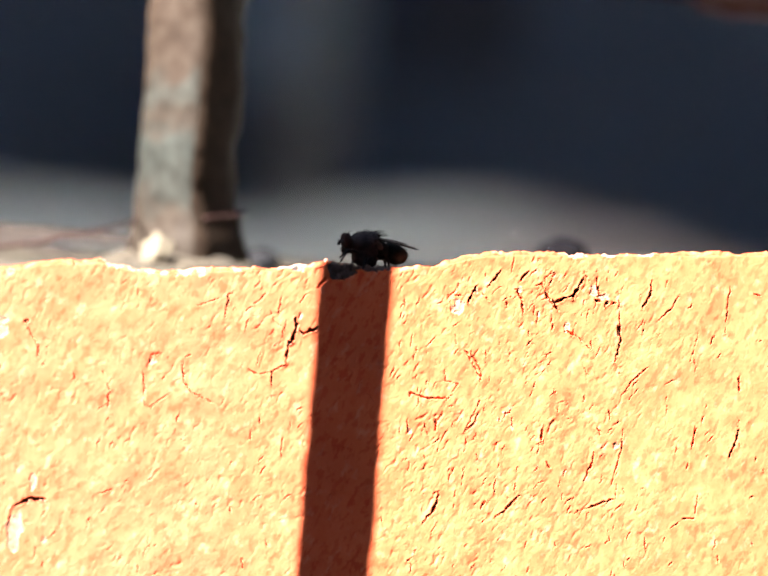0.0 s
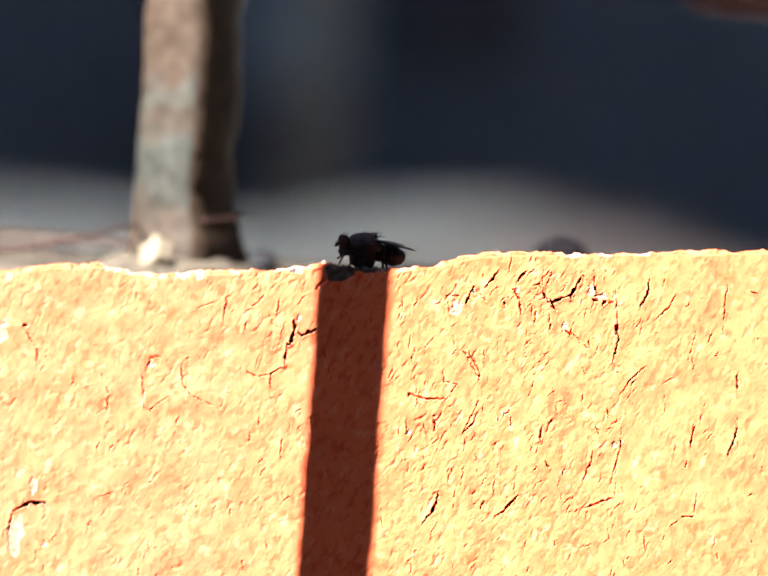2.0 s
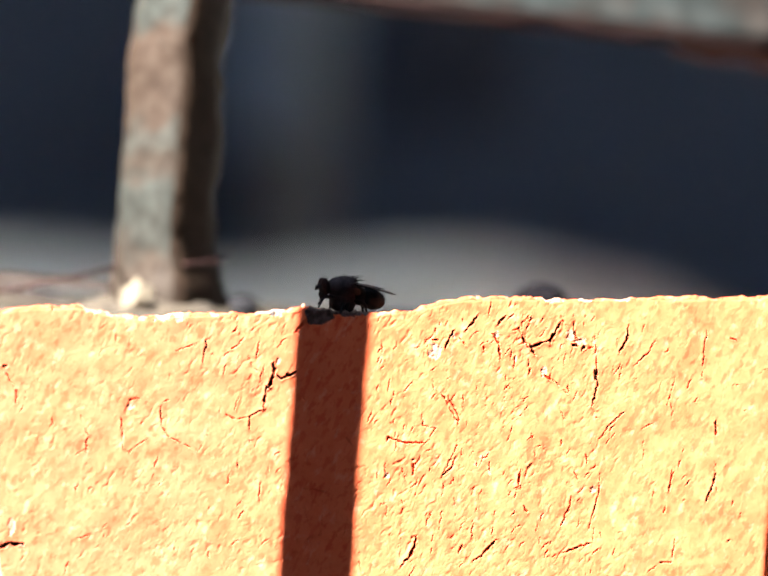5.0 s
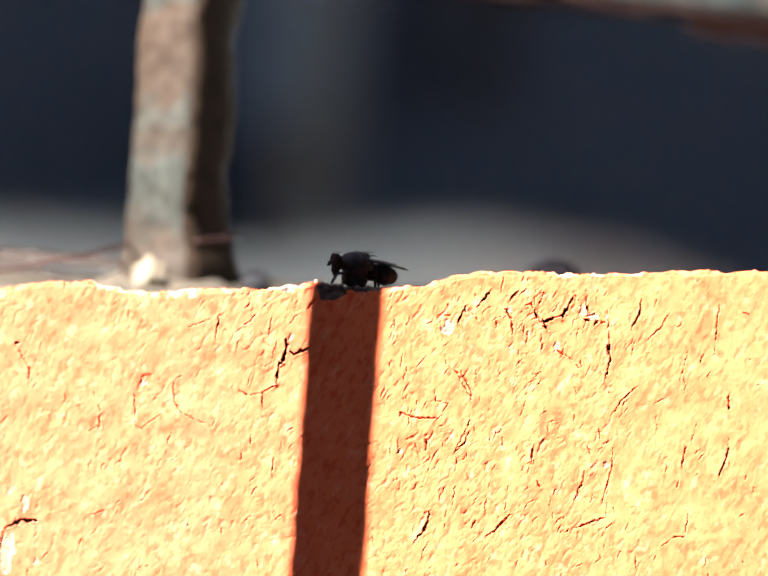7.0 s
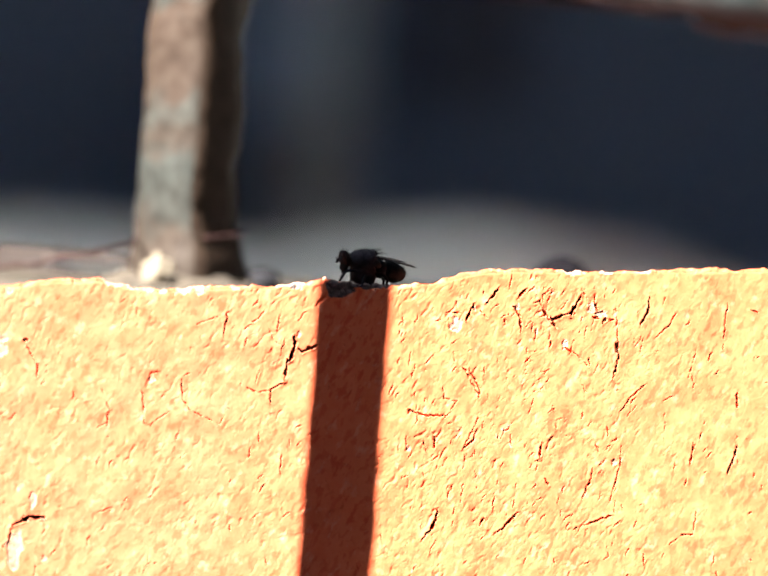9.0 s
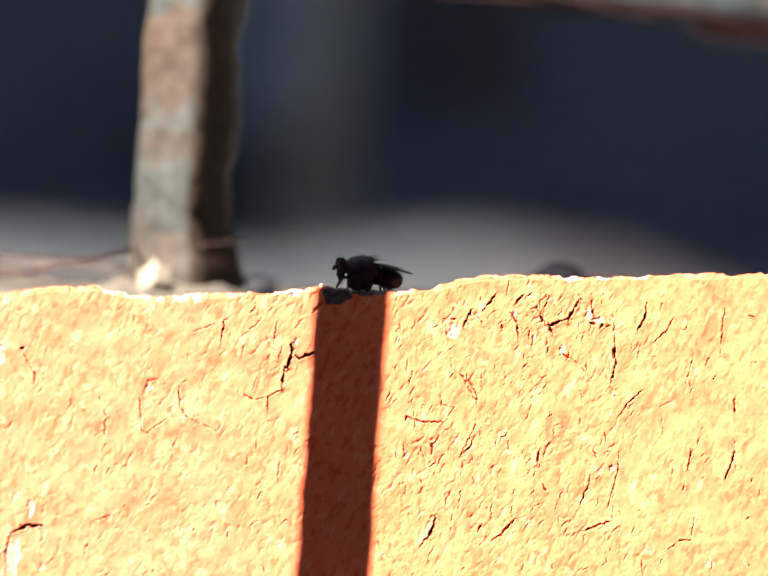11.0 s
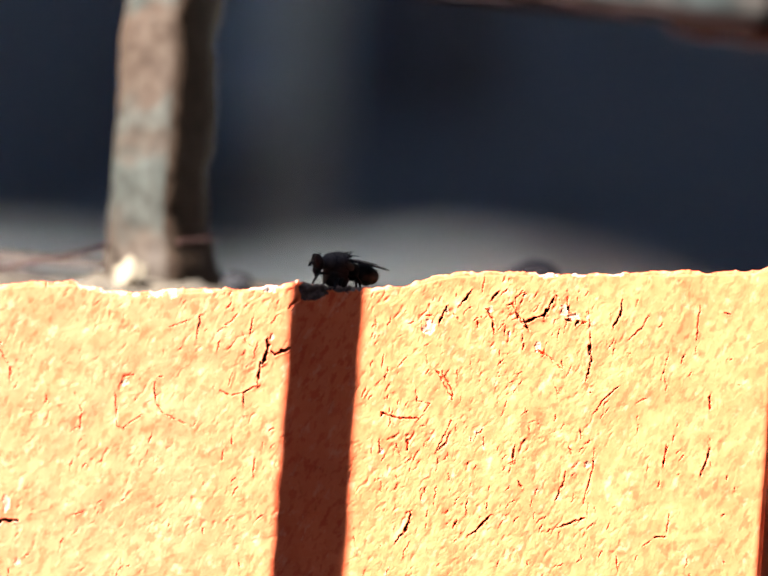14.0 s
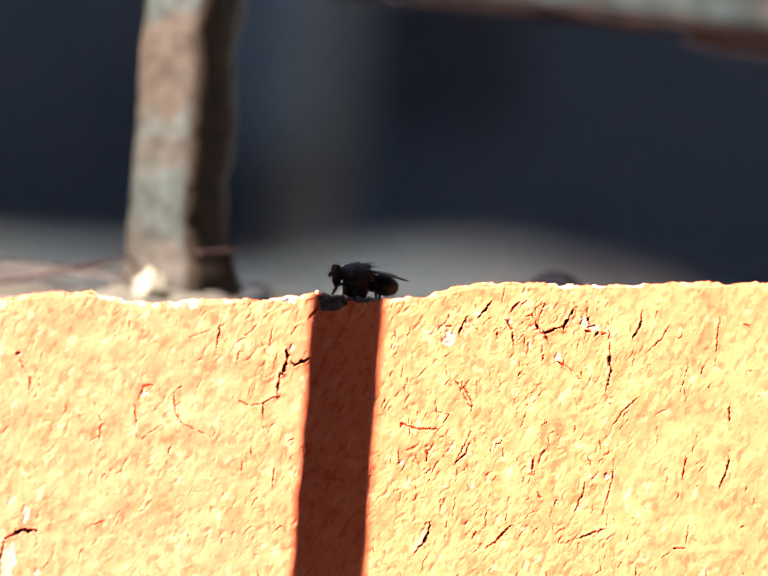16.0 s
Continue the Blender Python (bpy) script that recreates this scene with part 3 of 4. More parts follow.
    bump += carve
    # the rim, in a deeper orange over broken lengths
    kind[(NH > 0.3) & (kind == 0) & (grain(A / 4.5, S / 1.2 + 2.2, 71, 3) > -0.12)] = 5
    # spots where the paint is gone: white plaster, and the grey broken edge
    def bare(u, h, r, k, sink, stretch=1.0, seed=0, ragged=0.55):
        d = np.hypot((A - u) / stretch, HT - h) + ragged * r * grain(A / (0.9 * r), HT / (0.9 * r), 40 + seed, 2)
        m = (d < r) & (plan_u[None, :] < END - 2)
        kind[m] = k
        bump[m] -= sink * np.clip((r - d[m]) / (0.3 * r), 0, 1)
    for n, (u, h, r, s) in enumerate(((10.4, -5.1, 1.0, 0.9), (29.2, -1.7, 0.75, 0.8), (25.8, -6.9, 0.6, 0.6), (18.8, -2.4, 0.45, 0.8), (21.7, -5.3, 0.4, 0.5), (12.8, -2.9, 0.35, 0.6), (30.6, -2.4, 0.5, 1.6), (-11.3, -8.0, 0.45, 0.7), (-12.0, -1.0, 0.85, 1.5), (-14.2, -1.4, 0.35, 2.0),
                                      (-52.0, -12.3, 1.4, 0.75), (-51.2, -4.8, 0.4, 1.4), (-37.2, -2.5, 0.75, 1.9), (-34.6, -2.8, 0.6, 1.6), (-27.6, -2.9, 0.85, 1.5), (-25.4, -3.1, 0.6, 1.4), (-32.4, -3.4, 0.35, 2.0), (-30.4, -3.5, 0.35, 1.5), (-46.0, -32.8, 1.3, 0.35), (-48.0, -39.5, 2.6, 0.4),
                                      (-31, -15.5, 0.5, 0.9), (26.1, 3.2, 0.6, 2.6), (31.0, 3.6, 0.5, 2.0), (36.2, 4.2, 0.55, 2.2), (-43.8, -40.5, 0.5, 0.8), (5, -22.5, 0.4, 0.8),
                                      (34, -22.5, 0.45, 0.9), (-20.5, -2.4, 0.3, 2.0))):
        bare(u, h, r, 1, 0.12, s, n, 0.8)
    bare(-12.5, -1.6, 0.42, 2, 0.05, 1.0, 33, 0.5)
    bare(-6.4, -1.3, 1.55, 2, 0.05, 1.0, 30, 0.25)
    bare(-5.7, -1.3, 1.2, 2, 0.05, 1.4, 32, 0.3)
    bare(-2.4, -0.35, 0.9, 2, 0.1, 3.7, 31, 0.4)
    bump += np.where(kind == 2, 0.3 * grain(A / 0.7, HT / 0.7, 60, 3), 0)
    kind[(D > 1.5 + 0.5 * grain(A / 3, S * 0 + 1.7, 50, 3)) & (NH > 0.9)] = 3
    # the end face takes a dark grey of its own
    kind[OU > 0.9] = 6
    fade = np.clip((HT + 60) / 12, 0, 1) * np.clip((200 - D) / 20, 0, 1)
    bump *= fade * np.where(D > 6, 0.5, 1.0)
    corner = np.clip((A - (END - 6)) / 6, 0, 1)
    bump *= 1 - 0.6 * corner
    d_in = D - bump * (1 - NH)
    front = OU < 0.5
    PU = np.where(front, np.minimum(U - OU * np.minimum(d_in, 4), END - np.maximum(d_in, 0)), END - np.minimum(d_in, np.maximum(V, 0.5)) - (END - U))
    PV = np.where(front, V + d_in, V - OV * d_in)
    C = crest(PU)
    sag = -np.clip((np.maximum(D, PV) - 0.6) / 9, 0, 1) * (1.6 + 0.05 * np.clip(A + 30, 0, 100)) * np.clip((S - LOW) / 20, 0, 1) * np.where(D > 150, 0.5, 1)     # the top lies a little lower behind the crest
    PH = H + np.where(H > LOW - 1, C * np.clip((S - LOW) / 20, 0, 1), 0) * np.where(D > 150, 0.3, 1) + bump * NH + rough_top * np.clip(NH * 1.2, 0, 1) * 0.8 + sag
    pts = np.stack([PU, PV, PH], -1) * MM
    ob = sheet("wall_1", pts, (PAINT, PLASTER, MORTAR, CEMENT, CRACK_SHADE, DEEP_RIM, END_GREY), kind)
    ob.matrix_world = WALL
    return tagged(ob, "low masonry wall in cracked thick orange paint, lit by sun", "wall", kind="structure")


make_wall()


def make_set_back():
    """The next stretch of wall, set back behind the end of the first."""
    x, z = np.meshgrid(np.linspace(40, 2240, 110), np.linspace(-900, -4, 90))
    y = 75 + 0.5 * grain(x / 5, z / 5, 12, 3)
    front = np.stack([x, y, z], -1)
    top = np.stack([x[:1], np.full((1, 110), 200.0), np.full((1, 110), -4.0)], -1)
    kind = np.zeros((91, 110), dtype=int)
    kind[89] = 1
    ob = sheet("wall_2", np.concatenate([front, top]) * MM, (PAINT, CEMENT), kind)
    ob.matrix_world = WALL
    return tagged(ob, "next stretch of orange painted wall, set back in shade", "wall", kind="structure")


make_set_back()


# ---- the place behind: shaded porch; unseen floor, roof and walls added to shape light ----
def slab(name, lo, hi, mat, label, category):
    bm = bmesh.new()
    box(bm, lo, hi)
    bmesh.ops.bevel(bm, geom=bm.edges[:], offset=0.004, segments=1, affect="EDGES")
    return tagged(part(name, bm, mat, None, label, False), "", category, kind="structure")


slab("ground", (-60, -60, -0.2), (60, 60, 0), EARTH, "bare dark earth of the yard around the low wall", "ground")
# Hidden floor, added and kept pale so sun bounces into the porch.
slab("floor", (-2.4, 1.25, 0.004), (2.4, 6.0, 0.85), FLOOR, "pale hidden floor of the porch, added to bounce light", "floor")
slab("wall_north", (-2.4, 6.0, 0.004), (2.4, 6.2, 2.6), NAVY, "dark blue-grey plastered wall in deep shade", "wall")
# Unseen side walls, added to darken the porch.
slab("wall_added_porch_west", (-2.6, 1.25, 0.004), (-2.4, 6.2, 2.6), NAVY, "unseen dark blue-grey side wall added to dim the porch", "wall")
slab("wall_added_porch_east", (2.4, 1.25, 0.004), (2.6, 6.2, 2.6), NAVY, "unseen dark blue-grey side wall added to dim the porch", "wall")
# Unseen yard walls, added to block sky and tint the bounced light.
slab("wall_added_west", (-2.6, -2.0, 0.004), (-2.4, 1.25, 2.9), OCHRE, "unseen brown wall added to block sky", "wall")
slab("wall_added_east", (2.4, -2.0, 0.004), (2.6, 1.25, 8.0), BLOCK_BROWN, "unseen tall brown wall added to block sky and bounce light", "wall")
slab("wall_added_south", (-2.6, -2.2, 0.004), (2.6, -2.0, 4.6), OCHRE, "unseen brown wall added behind the viewer to block sky", "wall")
# Unseen roof, added to shade the porch; its grey is set for bounce.
slab("ceiling", (-2.4, 1.11, 2.6), (2.4, 6.2, 2.75), ROOF, "unseen grey roof slab added to shade the porch and bounce light", "ceiling")

# Unseen slab, added to cut skylight on the stripe of shadow.
slab("ceiling_added", (0.62, -2.0, 3.2), (2.4, 1.1, 3.35), BLOCK_BROWN, "unseen brown slab added over the yard to cut skylight", "ceiling")


def stain(m):
    """Brown earth washed over one end of the stone."""
    t = m.node_tree
    shader = t.nodes["Principled BSDF"]
    old = shader.inputs["Base Color"].links[0].from_socket
    tc, sep, reach = (t.nodes.new(k) for k in ("ShaderNodeTexCoord", "ShaderNodeSeparateXYZ", "ShaderNodeMapRange"))
    t.links.new(tc.outputs["Object"], sep.inputs[0])
    t.links.new(sep.outputs["X"], reach.inputs["Value"])
    reach.inputs["From Min"].default_value, reach.inputs["From Max"].default_value = 0.02, 0.1
    reach.inputs["To Max"].default_value = 1.0
    earth = ramp(t, spots(t, 14), (0.35, (0.48, 0.405, 0.385)), (0.65, (0.61, 0.52, 0.495)))
    t.links.new(blend(t, reach.outputs[0], old, earth), shader.inputs["Base Color"])


stain(STONE)


def make_stone():
    """A broad dusty stone that slopes away on one side."""
    n, m = 120, 50
    x, y = np.meshgrid(np.linspace(-0.62, 0.52, n), np.linspace(-0.3, 0.3, m))
    top = np.interp(x, (-0.62, -0.18, -0.124, -0.085, -0.053, -0.027, 0.011, 0.045, 0.068, 0.091, 0.115, 0.138, 0.17, 0.21, 0.3, 0.4, 0.5),
                    (0.062, 0.065, 0.064, 0.060, 0.062, 0.070, 0.077, 0.081, 0.0805, 0.078, 0.074, 0.067, 0.056, 0.045, 0.034, 0.026, 0.0))
    end = 1 / (1 + np.exp(-(x + 0.57) / 0.02))
    z = top * end * np.clip((y + 0.3) / 0.42, 0, 1) ** 0.75 * np.clip((0.3 - y) / 0.1, 0, 1) ** 0.5 + 0.004 * grain(x * 9, y * 9, 3, 3)
    pts = np.stack([x, y, np.maximum(z, -0.01)], -1)
    ob = sheet("stone_slab", pts, (STONE,))
    ob.matrix_world = pose(0, 2.74, 0.841)
    return tagged(ob, "broad dusty grey stone slab lying on the porch floor", "stone")


make_stone()


def make_drainpipe():
    root = tagged(new("drainpipe"), "pale grey painted drainpipe against the porch wall", "pipe")
    root.matrix_world = pose(-0.072, 5.7, 0.85)
    bm = bmesh.new()
    tube(bm, [(0, 0, 0.17), (0, 0, 0.6), (0, 0, 1.7)], [0.033] * 3, 20)
    part("pipe", bm, PIPE, root)
    # The lower length has its shading as a dimmer, browner colour.
    bm = bmesh.new()
    tube(bm, [(0, 0, 0.0), (0, 0, 0.02), (0, 0, 0.15), (0, 0, 0.16), (0, 0, 0.185)], [0.036, 0.033, 0.033, 0.038, 0.038], 20)
    part("pipe_foot", bm, DIM_PIPE, root, "lower pipe, its shading put into a dimmer, browner colour")
    return root


make_drainpipe()


def make_plank(x, z0, length, width, label):
    bm = bmesh.new()
    box(bm, (-width / 2, -0.02, 0), (width / 2, 0.02, length))
    bmesh.ops.bevel(bm, geom=bm.edges[:], offset=0.004, segments=2, affect="EDGES")
    ob = part("plank", bm, BLACK, None, label, False)
    ob.matrix_world = pose(x, 5.9, z0)
    return tagged(ob, "", "plank", "dark planks by the wall")


make_plank(-0.128, 0.85, 0.185, 0.05, "short blackened timber board standing on the porch floor")
slab("window_1", (-0.022, 5.98, 1.058), (0.046, 6.01, 1.9), BLACK, "narrow blackened timber shutter in the porch wall", "window")
slab("window_2", (0.049, 5.985, 1.066), (0.14, 6.01, 1.9), PLUM, "narrow dark plum timber shutter in the porch wall", "window")
slab("panel_1", (-0.158, 5.95, 1.04), (-0.108, 6.004, 1.9), BLUE_BOARD, "narrow pale blue painted board on the porch wall", "panel")


# ---- the iron railing on the wall ----
def square_bar(bm, pts, side, turn, rng, wear=0.0004):
    """A worn square bar through the points, its section turned by so many degrees."""
    rings = []
    for p in pts:
        ring = []
        for k in range(16):
            a = 2 * math.pi * k / 16
            c, s = math.cos(a), math.sin(a)
            r = side / 2 / max(abs(c), abs(s)) if k % 4 != 2 else side / 2 * 1.33
            r += rng.normal(0, wear)
            ring.append(bm.verts.new(Vector(p[:3]) + Matrix.Rotation(radians(turn), 3, "Z") @ Vector((r * c, r * s, 0)) * (p[3] if len(p) > 3 else 1)))
        rings.append(ring)
    for r, s in zip(rings, rings[1:]):
        for j in range(16):
            bm.faces.new((r[j], r[(j + 1) % 16], s[(j + 1) % 16], s[j]))
    bm.faces.new(rings[0][::-1])
    bm.faces.new(rings[-1])


def make_railing():
    rng = np.random.default_rng(8)
    root = tagged(new("iron_railing"), "weathered iron railing, grey paint and rust, set in the wall", "railing")
    root.matrix_world = WALL @ pose(-0.0102, 0.1, -0.004)
    bm = bmesh.new()
    flare = [math.exp(-(max(0, z - 0.002) / 0.0052) ** 2) for z in np.linspace(-0.004, 0.42, 180)]
    pts = [(0.0002 * math.sin(z * 300) + 0.0011 * k, 0, z, 1 + 0.24 * k) for z, k in zip(np.linspace(-0.004, 0.42, 180), flare)]
    square_bar(bm, pts, 0.0113, 90 - 37 - 12, rng, 0.00016)
    for v in bm.verts:
        v.co += Vector((1, 1, 0)) * 0.00055 * noise.fractal(v.co * Vector((120, 120, 170)), 0.6, 2.0, 3)
    # Faces turned from the sun take the darker brown, their shade as colour.
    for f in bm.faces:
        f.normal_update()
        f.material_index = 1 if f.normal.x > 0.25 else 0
    part("post", bm, (IRON, SHADED_SIDE), root, "square iron post with peeling grey-green paint")
    # the short arm that carries the rail behind the post
    bm = bmesh.new()
    box(bm, (-0.003, 0.004, 0.064), (0.003, 0.0768, 0.072))
    bmesh.ops.bevel(bm, geom=bm.edges[:], offset=0.0006, segments=1, affect="EDGES")
    part("arm", bm, IRON, root, "short iron arm")
    # the sloping rail behind the post
    bm = bmesh.new()
    box(bm, (-0.06, -0.004, 0), (0.4, 0.004, 0.034))
    bmesh.ops.subdivide_edges(bm, edges=bm.edges[:], cuts=14, use_grid_fill=True)
    for v in bm.verts:
        v.co += Vector((0, rng.normal(0, 0.0002), rng.normal(0, 0.00035)))
    rail = part("rail", bm, RAIL_PAINT, root, "flat iron rail with grey paint")
    rail.matrix_basis = pose(0.0233, 0.08, 0.0554, 0, 1.8, 0)
    bm = bmesh.new()
    box(bm, (-0.06, -0.0050, -0.0010), (0.4, 0.0046, 0.0004))
    bmesh.ops.subdivide_edges(bm, edges=bm.edges[:], cuts=20, use_grid_fill=True)
    for v in bm.verts:
        v.co += Vector((0, rng.normal(0, 0.0003), rng.normal(0, 0.0004)))
    part("rust_edge", bm, DARK_RUST, rail, "flaking brown rust along the lower edge")
    bm = bmesh.new()
    tube(bm, [(0.0752 + 0.0019 * k, -0.002, -0.0014 + rng.normal(0, 0.0002)) for k in range(22)], [0.0013 + 0.0010 * min(1, k / 2) + rng.uniform(0, 0.0005) for k in range(22)], 12)
    part("weld_bead", bm, RUST, rail, "thick dark red rusty weld bead")
    return root


make_railing()


def make_footing():
    """The cement collar round the foot of the post."""
    bm = bmesh.new()
    vs = ball(bm, (0, 0, 0), (0.0125, 0.0125, 0.0036), seg=36, rings=18)
    for v in vs:
        v.co += v.co.normalized() * 0.0030 * noise.fractal(v.co * 260, 0.6, 2.0, 3)
    ob = part("mortar_footing", bm, CEMENT, None, "crumbly pale cement collar round the foot of the railing post")
    ob.matrix_world = WALL @ pose(-0.0099, 0.1, -0.0045)
    return tagged(ob, "", "mortar")


make_footing()


def make_lump(u, v, h, size, name, mat, label, category, seed):
    bm = bmesh.new()
    for w in ball(bm, (0, 0, 0), size, seg=24, rings=16):
        w.co += w.co.normalized() * 0.4 * min(size) * noise.fractal(w.co / min(size) * 1.1 + Vector((seed, 0, 0)), 0.7, 2.0, 3)
    ob = part(name, bm, mat, None, label)
    ob.matrix_world = WALL @ pose(u * MM, v * MM, h * MM)
    return tagged(ob, "", category)


make_lump(-15.2, 93, -1.5, (0.0026, 0.0022, 0.0025), "cement_crumb", CREAM, "bright pale crumb of cement at the foot of the post", "mortar", 1)
make_lump(54, 120, 2.6, (0.0038, 0.004, 0.0026), "pebble", PEBBLE, "small dark pebble on the wall top", "pebble", 2)
make_lump(6.5, 120, -1.7, (0.0026, 0.0024, 0.0018), "pebble", GREY_PEBBLE, "tiny dark pebble on the wall top", "pebble", 3)
make_lump(-8.1, 0.9, -0.3, (0.00026, 0.00024, 0.0003), "grit", PLASTER, "white grain of plaster grit on the wall top", "grit", 5)
# Added white lump, in place of the sunlit wall top seen under the fly.
make_lump(-0.65, 7, -1.7, (0.0006, 0.0005, 0.0016), "grit", PLASTER, "white lump added in place of the sunlit wall top behind the fly", "grit", 4)


# ---- the rod whose shadow falls across the wall ----
def make_shading_rod():
    out = Vector((TO_SUN.x, TO_SUN.y, 0)).normalized()
    foot = WALL @ Vector((-0.0039, 0, 0)) + out * 0.105
    bm = bmesh.new()
    tube(bm, [(0, 0, z) for z in np.linspace(0, 1.5, 40)], [0.00268] * 40, 14)
    ob = part("iron_rod", bm, RUST, None, "thin upright iron rod standing before the wall")
    ob.matrix_world = pose(foot.x, foot.y, 0)
    return tagged(ob, "", "rod")


make_shading_rod()


# ---- the fly: local x towards its tail, y away, z up; millimetres ----
FLY = WALL @ pose(-0.00260, 0.0020, -0.00047, 0, 0, 14) @ Matrix.Scale(1.06, 4)
fly = tagged(new("fly"), "black bristly fly with dark red eyes resting on the wall edge", "fly")
fly.matrix_world = FLY


def mm(*p):
    return [Vector(q) * MM for q in p]


def leg(name, pts, radii):
    bm = bmesh.new()
    rng = random.Random(len(pts) + int(1000 * abs(pts[0][1])))
    tube(bm, mm(*pts), [r * MM for r in radii], 8)
    for a, b in zip(pts, pts[1:]):
        for _ in range(7):
            t = rng.random()
            p = Vector(a).lerp(Vector(b), t)
            d = Vector((rng.uniform(-1, 1), rng.uniform(-1, 1), rng.uniform(-1, 0.6))).normalized() * rng.uniform(0.15, 0.32)
            tube(bm, mm(p, p + d), [0.014 * MM, 0.004 * MM], 4)
    return part(name, bm, CHITIN, fly)


def bristles(bm, centre, radii, count, length, rng, back=0.5, up_only=True):
    for _ in range(count):
        a, z = rng.uniform(0, 2 * math.pi), rng.uniform(-0.2 if up_only else -0.9, 1)
        s = math.sqrt(max(0, 1 - z * z))
        n = Vector((s * math.cos(a), s * math.sin(a), z))
        p = Vector(centre) + Vector((n.x * radii[0], n.y * radii[1], n.z * radii[2]))
        d = (n + Vector((back, 0, 0))).normalized() * length * rng.uniform(0.5, 1)
        tube(bm, mm(p - n * 0.05, p + d * 0.6, p + d + Vector((0.12 * back * length, 0, 0))), [0.022 * MM, 0.014 * MM, 0.003 * MM], 4)


def make_fly():
    rng = random.Random(5)
    # thorax: high rounded hump with a scutellum behind
    bm = bmesh.new()
    ball(bm, mm((0.0, 0, 2.75))[0], mm((2.0, 1.6, 1.62))[0], (0, 2, 0), 28, 18)
    ball(bm, mm((-0.85, 0, 2.9))[0], mm((1.3, 1.45, 1.28))[0], (0, -8, 0), 24, 16)
    ball(bm, mm((0.6, 0, 3.02))[0], mm((1.12, 1.5, 1.36))[0], (0, 4, 0), 24, 14)
    thorax = part("thorax", bm, DUSTED, fly, "grey-dusted black thorax")
    bm = bmesh.new()
    # deep, blunt-cornered flanks that narrow a little towards the hips
    vs = ball(bm, Vector((0, 0, 0)), (1, 1, 1), (0, 0, 0), 36, 26)
    for v in vs:
        q = v.co / (abs(v.co.x) ** 3.4 + abs(v.co.y) ** 2.4 + abs(v.co.z) ** 3.4) ** (1 / 3.2)
        x = q.x * 1.76 + 0.08
        v.co = Vector((x - 0.08 * q.z, q.y * (1.2 + 0.25 * q.z), 1.45 + q.z * 1.75 + 0.16 * math.sin(x * 4.1))) * MM
        v.co += v.normal * 0.1 * MM * noise.fractal(v.co * 900, 0.6, 2.0, 3)
    part("underside", bm, DUSTED, thorax, "matt black underside of the thorax")
    bm = bmesh.new()
    ball(bm, mm((1.3, 0, 3.95))[0], mm((0.66, 0.8, 0.34))[0], (0, 12, 0), 18, 12)
    part("scutellum", bm, DUSTED, thorax, "blunt hind plate of the thorax")
    bm = bmesh.new()
    bristles(bm, (0.0, 0, 2.78), (2.0, 1.6, 1.62), 150, 0.42, rng, 0.9)
    bristles(bm, (0.6, 0, 3.0), (1.25, 1.5, 1.38), 70, 0.55, rng, 1.1)
    bristles(bm, (1.3, 0, 3.92), (0.66, 0.8, 0.36), 26, 1.2, rng, 1.9)
    bristles(bm, (-0.2, 0, 1.4), (1.75, 1.45, 1.2), 60, 0.35, rng, 0.3, False)
    tagged(part("bristles", bm, CHITIN, thorax), kind="stuff")
    # pale flaps under the wing roots
    for side in (-1, 1):
        bm = bmesh.new()
        ball(bm, mm((1.3, side * 1.42, 2.5))[0], mm((0.62, 0.14, 0.5))[0], (side * 12, 20, 0), 16, 10)
        part("calypter", bm, FLAP, fly, "pale grey-brown flap under the wing")
    # abdomen, in overlapping rings
    bm = bmesh.new()
    ball(bm, mm((2.2, 0, 1.95))[0], mm((1.5, 1.3, 1.2))[0], (0, 10, 0), 24, 16)
    vs = ball(bm, mm((4.05, 0, 1.68))[0], mm((1.95, 1.6, 1.34))[0], (0, 13, 0), 36, 26)
    for v in vs:
        q = (v.co - Vector((4.05, 0, 1.68)) * MM) / MM
        v.co += Vector((0, q.y, q.z)) * MM * 0.03 * math.sin(q.x * 5.2)
    abdomen = part("abdomen", bm, BLUE_BLACK, fly, "shiny blue-black abdomen")
    bm = bmesh.new()
    bristles(bm, (4.05, 0, 1.68), (1.85, 1.55, 1.27), 240, 0.36, rng, 0.9, False)
    tagged(part("bristles", bm, CHITIN, abdomen), kind="stuff")
    # wings
    for side, tip in ((-1, (7.15, -1.2, 2.4)), (1, (7.2, 2.1, 3.05))):
        base, end = Vector((0.6, side * 1.2, 3.42)), Vector(tip)
        along = end - base
        across = Vector((-0.35 * side * -1, -side * -0.55, 0.1)).normalized()
        across = (across - along.normalized() * across.dot(along.normalized())).normalized()
        bm = bmesh.new()
        n, m = 22, 9
        grid = []
        for i in range(n):
            t = i / (n - 1)
            lead = 0.55 * math.sin(math.pi * min(1, t * 0.98 + 0.02)) ** 0.8
            trail = 1.75 * math.sin(math.pi * min(1, t ** 0.8)) ** 0.75
            row = []
            for j in range(m):
                w = -lead + (lead + trail) * j / (m - 1)
                sagz = 0.10 * math.sin(t * 3) - 0.05 * w * w + 0.03 * math.sin(w * 7)
                row.append(bm.verts.new((base + along * t - across * w * -1 * 1.0 + Vector((0, 0, sagz))) * MM))
            grid.append(row)
        for r, s in zip(grid, grid[1:]):
            for j in range(m - 1):
                bm.faces.new((r[j], r[j + 1], s[j + 1], s[j]))
        veins = [[grid[i][j].co.copy() for i in range(0, n - k)] for j, k in ((0, 1), (1, 2), (3, 3), (5, 6), (7, 10))]
